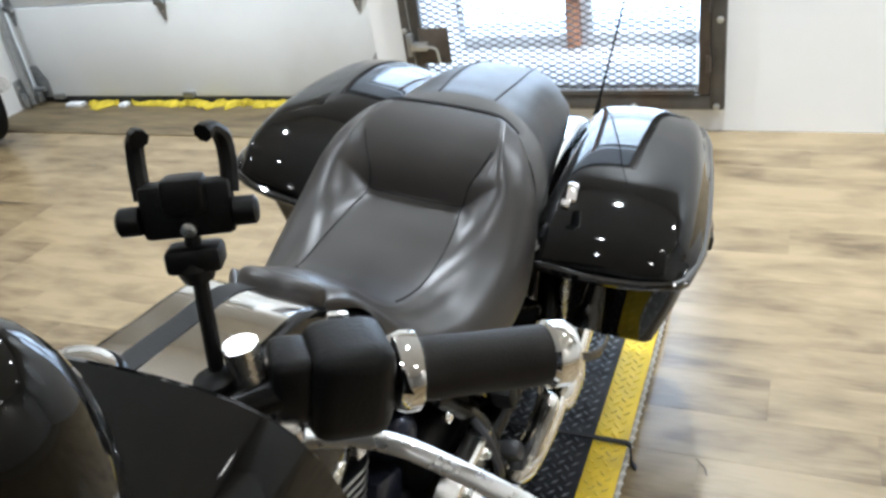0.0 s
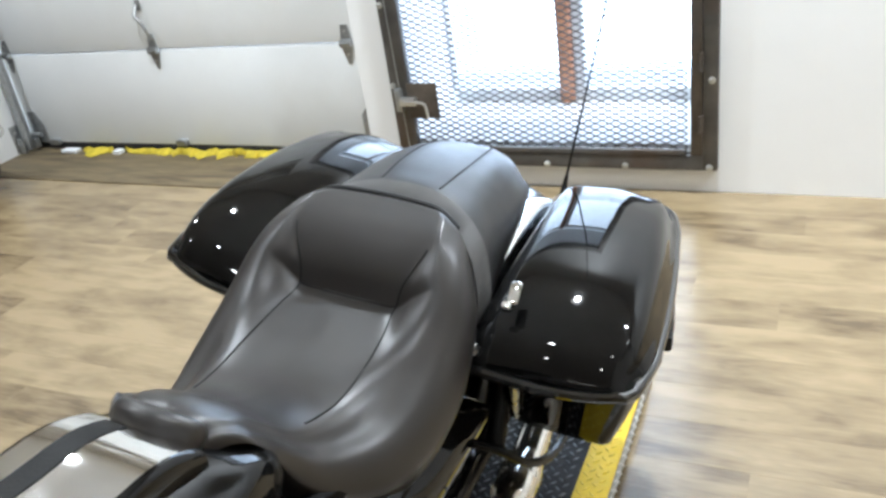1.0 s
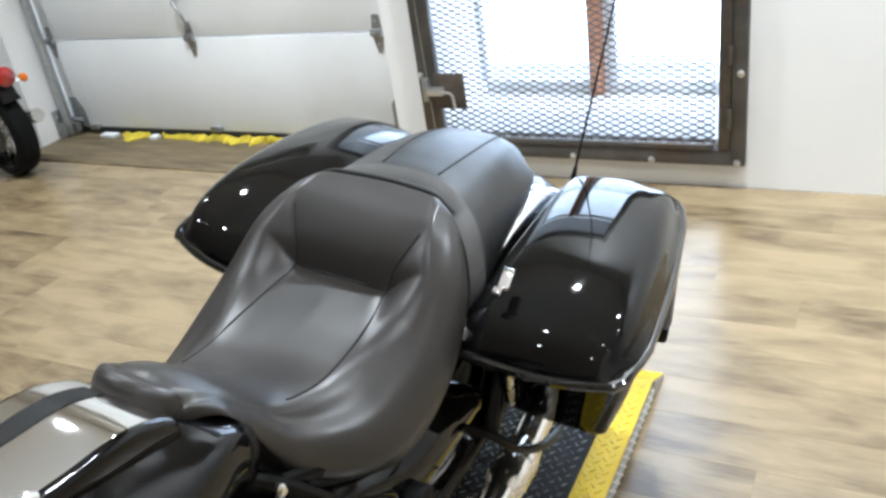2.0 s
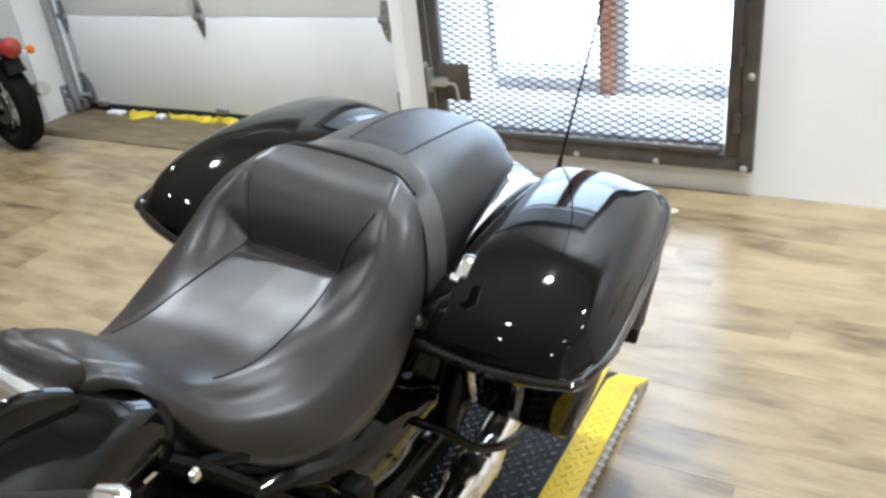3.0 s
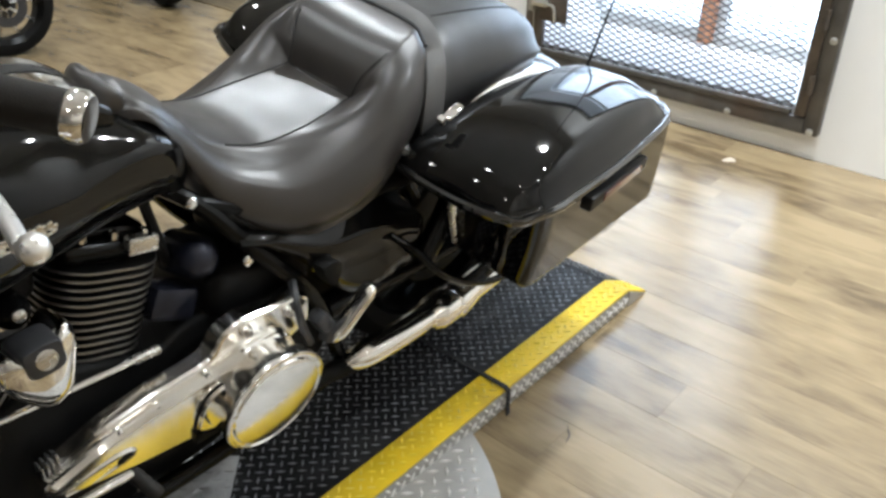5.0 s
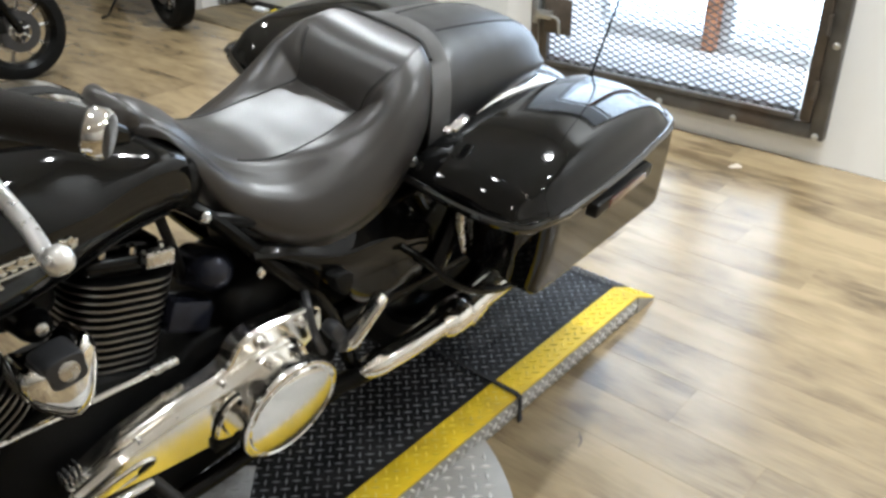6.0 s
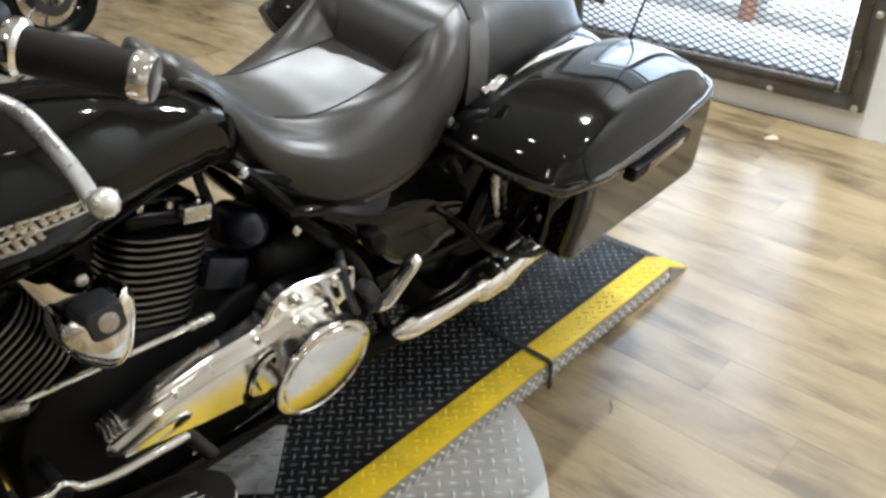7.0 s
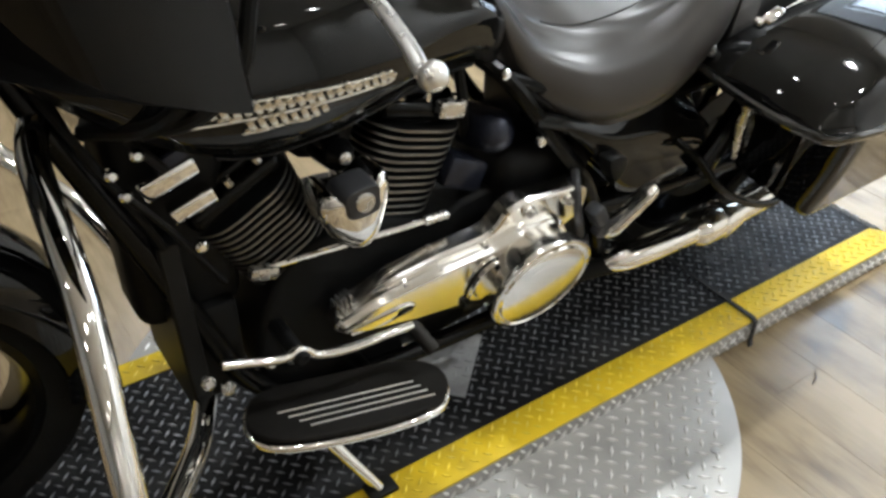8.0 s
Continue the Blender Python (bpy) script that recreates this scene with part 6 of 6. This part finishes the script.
s = Shape().tube(spline([(0.195, 0.150, 0.452), (0.20, 0.235, 0.424), (0.20, 0.265, 0.428), (0.20, 0.29, 0.405), (0.205, 0.34, 0.395), (0.205, 0.40, 0.392), (0.20, 0.455, 0.383)], 30), 0.0075, 12)
lever = part("shift_lever", s, M["chrome"], bike, "chrome toe shift lever")
part("lever_hub", Shape().lathe((0.12, 0.262, 0.418), (1, 0, 0), [(0, 0.013), (0.09, 0.013), (0.094, 0.008)], 16), M["engine"], lever)
s = Shape().lathe((0.195, 0.458, 0.382), (0.72, 0.25, -0.55), [(0, 0.010), (0.012, 0.0125), (0.018, 0.011), (0.026, 0.0125), (0.034, 0.011), (0.042, 0.0125), (0.052, 0.012), (0.056, 0.009)], 16)
part("shifter_peg", s, M["rubber"], lever, "black rubber shifter peg")

# rider floorboard
FN = Vector((-0.06, 0.14, 1)).normalized()
fo = Vector((0.238, 0.322, 0.316))
fv = Vector((0.13, 1, -0.13)).normalized()
fu = fv.cross(FN).normalized()
FN = fu.cross(fv).normalized()
if fu.x < 0:
    fu = -fu
fb = lambda u, v, h: fo + fu * u * 1.1 + fv * v + FN * h
outl = spline([(-0.062, -0.12), (-0.03, -0.158), (0.02, -0.162), (0.052, -0.12), (0.064, -0.03), (0.064, 0.06), (0.05, 0.13), (0.01, 0.165), (-0.035, 0.16), (-0.062, 0.11), (-0.066, 0.0)], 56, True)
board = part("floorboard", Shape().prism(outl, fb, -0.014, 0.0, 0.004), M["chrome"], bike, "chrome-edged rider floorboard", 50)
part("rubber_pad", Shape().prism(inset(outl, 0.004), fb, 0.0005, 0.012, 0.004), M["pad"], board, "black rubber floorboard pad", 50)
for i in range(4):
    s = Shape()
    u = -0.004 + i * 0.0125
    s.tube([fb(u, -0.115 + 0.012 * i, 0.0118), fb(u, 0.105 + 0.006 * i, 0.0118)], 0.0024, 8)
    part("chrome_inlay", s, M["chrome"], board)
for v in (-0.09, 0.07):
    part("board_bracket", Shape().tube([fb(-0.06, v, -0.02), (0.10, 0.33 + v, 0.27)], 0.012, 10), M["engine"], board)
for p in ((0.12, 0.145, 0.36), (0.13, 0.17, 0.345), (0.145, 0.235, 0.375), (0.14, 0.27, 0.365)):
    part("linkage_bolt", Shape().lathe(p, (1, 0, 0.4), [(0, 0.011), (0.010, 0.011), (0.014, 0.006)], 12), M["satin"], bike)
# side stand
s = Shape().tube([(0.12, 0.27, 0.26), (0.17, 0.31, 0.175), (0.212, 0.362, 0.085), (0.222, 0.372, 0.066)], [0.014, 0.0125, 0.011, 0.011], 12)
stand = part("side_stand", s, M["chrome"], bike, "chrome side stand, lowered")
part("stand_foot", Shape().box((0.222, 0.376, 0.0585 + 0.004), (0.04, 0.055, 0.010), 0.004), M["engine"], stand)

# passenger peg, folded beside the frame
s = Shape().tube([(0.206, 0.858, 0.411), (0.210, 0.866, 0.421), (0.214, 0.872, 0.430), (0.235, 0.916, 0.494), (0.239, 0.924, 0.506), (0.241, 0.928, 0.512)], [0.010, 0.018, 0.021, 0.022, 0.019, 0.010], 16, squash=0.62)
peg = part("passenger_peg", s, M["cover_chrome"], bike, "chrome folding passenger peg")
part("peg_mount", Shape().box((0.192, 0.846, 0.452), (0.036, 0.030, 0.044), 0.010, rot(30, 0, 0)).box((0.196, 0.856, 0.424), (0.026, 0.022, 0.036), 0.006, rot(-25, 0, 0)), M["horn_grey"], peg, "cast alloy peg mount")
part("peg_bracket", Shape().tube(spline([(0.14, 0.83, 0.52), (0.165, 0.815, 0.50), (0.178, 0.815, 0.45), (0.17, 0.835, 0.40)], 12), 0.008, 8), M["horn_grey"], peg)

# exhaust and rear drive
s = Shape().tube(spline([(0.138, 0.930, 0.270), (0.154, 0.985, 0.279), (0.164, 1.07, 0.283), (0.166, 1.15, 0.286), (0.166, 1.235, 0.288)], 24), [0.008, 0.014, 0.019, 0.023, 0.026, 0.028] + [0.029] * 18, 18)
ex = part("exhaust", s, M["cover_chrome"], bike, "chrome exhaust pipe and muffler")
part("header_pipe", Shape().tube(spline([(0.10, 0.84, 0.255), (0.13, 0.92, 0.262), (0.152, 0.972, 0.274)], 10), 0.021, 14), M["engine"], ex, "black header pipe")
part("clamp", Shape().lathe((0.166, 1.205, 0.283), (0.0, 1, 0.0), [(-0.052, 0.030), (-0.036, 0.037), (-0.030, 0.040), (0.020, 0.043), (0.024, 0.041), (0.028, 0.043), (0.045, 0.042), (0.085, 0.034)], 24), M["cover_chrome"], ex, "chrome exhaust clamp")
part("muffler", Shape().tube([(0.166, 1.235, 0.284), (0.164, 1.30, 0.286), (0.156, 1.45, 0.292), (0.145, 1.70, 0.302), (0.145, 1.80, 0.302)], [0.030, 0.033, 0.034, 0.034, 0.032], 24), M["cover_chrome"], ex, "long chrome muffler")
part("heat_shield_clip", Shape().box((0.166, 1.06, 0.297), (0.016, 0.02, 0.012), 0.003), M["satin"], ex)
part("muffler", Shape().tube([(-0.166, 0.9, 0.274), (-0.168, 1.30, 0.268), (-0.172, 1.45, 0.255), (-0.178, 1.80, 0.250), (-0.178, 1.92, 0.250)], [0.026, 0.036, 0.041, 0.043, 0.040], 24), M["cover_chrome"], ex, "long chrome muffler")
s = Shape()
for k in (1, -1):
    s.tube([(0.11 * k, 0.92, 0.40), (0.12 * k, 1.10, 0.40), (0.12 * k, 1.40, 0.385)], [0.03, 0.026, 0.022], 12)
part("swingarm", s, M["black_gloss_metal"], bike)
s = Shape().lathe((0.085, 0.86, 0.36), (1, 0, 0), [(0, 0.07), (0.02, 0.07), (0.025, 0.06)], 28)
part("belt_guard", s, M["engine"], bike)
for k in (1, -1):
    s = Shape().tube([(0.155 * k, 1.15, 0.42), (0.155 * k, 1.30, 0.60)], 0.024, 14)
    part("rear_shock", s, M["black_gloss_metal"], bike)
s = Shape().box((0.0, 1.02, 0.50), (0.20, 0.16, 0.16), 0.03)
part("inner_guard", s, M["plastic"], bike)

bike.matrix_world = Matrix.Translation(PIVOT) @ Matrix.Rotation(LEAN_ANGLE, 4, "Y")

# ---- other motorcycles by the garage door ----
def parked_motorcycle(place, heading, colour, label, size):
    """A parked motorcycle, built facing along +x from its rear axle, then turned."""
    b = thing("motorcycle", (0, 0, 0), label, "motorcycle", "parked motorcycles")
    R = 0.315

    def whl(x, w):
        h = part("wheel", Shape().lathe((x, -0.06, R), (0, 1, 0), [(0, 0.03), (0.12, 0.03)], 18), M["satin"], b)
        prof = [(-w / 2, R - 0.08), (-w / 2 - 0.003, R - 0.05), (-w * 0.4, R - 0.014), (0, R), (w * 0.4, R - 0.014), (w / 2 + 0.003, R - 0.05), (w / 2, R - 0.08)]
        part("tyre", Shape().lathe((x, 0, R), (0, 1, 0), prof, 48, caps=False), M["tyre"], h)
        part("rim", Shape().lathe((x, 0, R), (0, 1, 0), [(-w / 2, R - 0.078), (-w * 0.3, R - 0.11), (w * 0.3, R - 0.11), (w / 2, R - 0.078)], 48, caps=False), M["black_gloss_metal"], h)
        for k in range(10):
            a = 2 * math.pi * k / 10
            part("spoke", Shape().tube([(x + 0.025 * math.cos(a), 0, R + 0.025 * math.sin(a)), (x + (R - 0.1) * math.cos(a), 0, R + (R - 0.1) * math.sin(a))], 0.009, 6), M["satin"], h)
        for y in (-0.075, 0.075):
            part("brake_disc", Shape().lathe((x, y, R), (0, 1, 0), [(-0.002, 0.07), (-0.002, 0.125), (0.002, 0.125), (0.002, 0.07), (-0.002, 0.07)], 32, caps=False), M["horn_grey"], h)
        return h

    whl(0.0, 0.15)
    whl(1.42, 0.12)
    for y in (0.09, -0.09):
        part("fork_leg", Shape().tube([(1.42, y, R), (1.22, y, 0.80)], 0.026, 12), M["black_gloss_metal"], b)
        part("caliper", Shape().box((1.30, y * 0.95, R + 0.06), (0.07, 0.05, 0.10), 0.015), M["engine"], b)
        part("shock", Shape().tube([(0.02, y * 1.3, R + 0.05), (0.16, y * 1.3, 0.66)], 0.024, 12), M["black_gloss_metal"], b)
    s = Shape().loft([[(x, w * math.sin(a), zc + h * math.cos(a)) for a in np.linspace(0, 2 * math.pi, 20, endpoint=False)] for x, w, h, zc in ((-0.30, 0.04, 0.02, 0.70), (-0.24, 0.085, 0.05, 0.71), (-0.05, 0.10, 0.07, 0.70), (0.18, 0.11, 0.07, 0.68), (0.35, 0.09, 0.06, 0.66))])
    tail = part("tail_section", s, colour, b, "", 60)
    part("tail_lamp", Shape().lathe((-0.285, 0.0, 0.715), (-1, 0, 0.1), [(0, 0.068), (0.02, 0.066), (0.04, 0.045), (0.05, 0.004)], 22), M["red_lens"], tail, "red tail lamp")
    part("plate_holder", Shape().box((-0.26, 0, 0.60), (0.02, 0.11, 0.09), 0.008, rot(0, 18, 0)), M["plastic"], tail)
    part("mudguard", Shape().loft([[(0.0 + (R + 0.06) * math.cos(a), y, R + (R + 0.06) * math.sin(a)) for y in (-0.06, -0.04, 0, 0.04, 0.06)] + [(0.0 + (R + 0.052) * math.cos(a), y, R + (R + 0.052) * math.sin(a)) for y in (0.06, 0.04, 0, -0.04, -0.06)] for a in np.linspace(radians(60), radians(140), 16)]), M["plastic"], tail)
    for y in (0.12, -0.12):
        sig = part("signal_stalk", Shape().tube([(-0.24, y * 0.5, 0.66), (-0.25, y, 0.665)], 0.009, 8), M["satin"], tail)
        part("turn_signal", Shape().lathe((-0.235, y * 1.18, 0.668), (-1, 0, 0), [(-0.02, 0.012), (0.0, 0.028), (0.02, 0.029), (0.03, 0.02), (0.033, 0.004)], 18), M["amber"], sig, "round amber turn signal")
    s = Shape().loft([[(x, w * math.sin(a), zc + h * math.cos(a)) for a in np.linspace(0, 2 * math.pi, 20, endpoint=False)] for x, w, h, zc in ((0.30, 0.08, 0.05, 0.74), (0.45, 0.12, 0.06, 0.74), (0.60, 0.10, 0.05, 0.74), (0.66, 0.05, 0.03, 0.74))])
    part("seat", s, M["leather"], b, "", 60)
    s = Shape().loft([[(x, w * math.sin(a), zc + h * math.cos(a)) for a in np.linspace(0, 2 * math.pi, 24, endpoint=False)] for x, w, h, zc in ((0.62, 0.06, 0.05, 0.78), (0.72, 0.13, 0.10, 0.82), (0.95, 0.15, 0.12, 0.85), (1.12, 0.10, 0.08, 0.86), (1.16, 0.04, 0.04, 0.86))])
    part("fuel_tank", s, colour, b, "", 60)
    s = Shape().box((0.72, 0, 0.45), (0.42, 0.30, 0.34), 0.06, segments=3)
    part("engine", s, M["engine"], b)
    s = Shape().tube([(0.0, 0.11, R), (0.5, 0.12, 0.40)], 0.025, 10).tube([(0.0, -0.11, R), (0.5, -0.12, 0.40)], 0.025, 10)
    part("swingarm", s, M["black_gloss_metal"], b)
    part("muffler", Shape().tube([(0.6, -0.16, 0.28), (0.2, -0.18, 0.32), (-0.16, -0.19, 0.38)], [0.03, 0.05, 0.05], 18), M["satin"], b)
    part("handlebar", Shape().tube(spline([(1.14, -0.36, 1.02), (1.16, -0.2, 1.0), (1.2, 0, 0.96), (1.16, 0.2, 1.0), (1.14, 0.36, 1.02)], 24), 0.013, 10), M["black_gloss_metal"], b)
    part("headlamp", Shape().lathe((1.26, 0, 0.86), (1, 0, 0), [(0, 0.05), (0.05, 0.085), (0.09, 0.085), (0.1, 0.07)], 24), M["black_gloss_metal"], b)
    part("side_stand", Shape().tube([(0.62, 0.12, 0.26), (0.60, 0.30, 0.03), (0.66, 0.33, 0.012)], 0.011, 8), M["engine"], b)
    b.matrix_world = Matrix.Translation(place) @ rot(z=heading).to_4x4() @ Matrix.Scale(size, 4)
    return b


parked_motorcycle((-3.49, 2.85, 0), 172, M["red"], "dark red parked motorcycle with amber turn signals", 0.79)
parked_motorcycle((-3.19, 0.62, 0), 90, M["engine"], "black parked motorcycle with spoked front wheel", 0.81)


# ---- scraps on the floor ----
solid("leaf_scrap", Shape().loft([[(0.05, 2.965, 0.002), (0.058, 2.972, 0.010), (0.068, 2.962, 0.003)], [(0.066, 2.985, 0.002), (0.074, 2.988, 0.016), (0.084, 2.975, 0.004)], [(0.088, 2.992, 0.002), (0.09, 2.996, 0.008), (0.096, 2.988, 0.002)]]), M["scrap"], "small pale curled scrap on the plank floor", "scrap")
for pts in (((0.425, 1.345), (0.437, 1.332), (0.447, 1.32), (0.452, 1.300)), ((0.80, 1.09), (0.815, 1.078), (0.835, 1.072))):
    solid("twig", Shape().tube(spline([(x, y, 0.004) for x, y in pts], 10), [0.0008] * 3 + [0.0016] * 5 + [0.001] * 2, 6), M["joint_dark"], "tiny dark twig on the plank floor", "twig", "twigs on the floor")
# ---- floor boards, last ----
PW, PL = 0.152, 1.22
board_meshes = {}


def plank_mesh(length, PW=PW):
    key = round(length, 3)
    if PW != 0.152:
        key += 0.004
    if key not in board_meshes:
        s = Shape()
        b = 0.0006
        lo = [(0, 0), (key, 0), (key, PW), (0, PW)]
        inn = [(b, b), (key - b, b), (key - b, PW - b), (b, PW - b)]
        s.add([(x, y, -0.005) for x, y in lo] + [(x, y, -0.0005) for x, y in lo] + [(x, y, 0) for x, y in inn],
              [[0, 1, 5, 4], [1, 2, 6, 5], [2, 3, 7, 6], [3, 0, 4, 7], [4, 5, 9, 8], [5, 6, 10, 9], [6, 7, 11, 10], [7, 4, 8, 11], [8, 9, 10, 11]])
        board_meshes[key] = mesh_of("plank", s, M["plank"], 20)
    return board_meshes[key]


rnd = random.Random(21)
rows = int((3.03 + 2.4) / PW)
fb_ = BASE[floor.name]
for r in range(rows + 2):
    y = 3.03 - (r + 1) * PW if r < rows + 1 else 3.0305
    xs = -5.2 if y < 3.0 else GR
    x = xs - (rnd.uniform(0.1, 1.1) if y < 3.0 else 0)
    while x < 3.6 - 0.05:
        a, b = max(x, xs), min(x + PL, 3.6)
        if b - a > 0.06:
            ob = new("plank", plank_mesh(round(b - a - 0.0004, 3), PW if y < 3.0 else 0.180))
            ob.parent = floor
            ob.location = Vector((a, y, 0)) - fb_
        x += PL
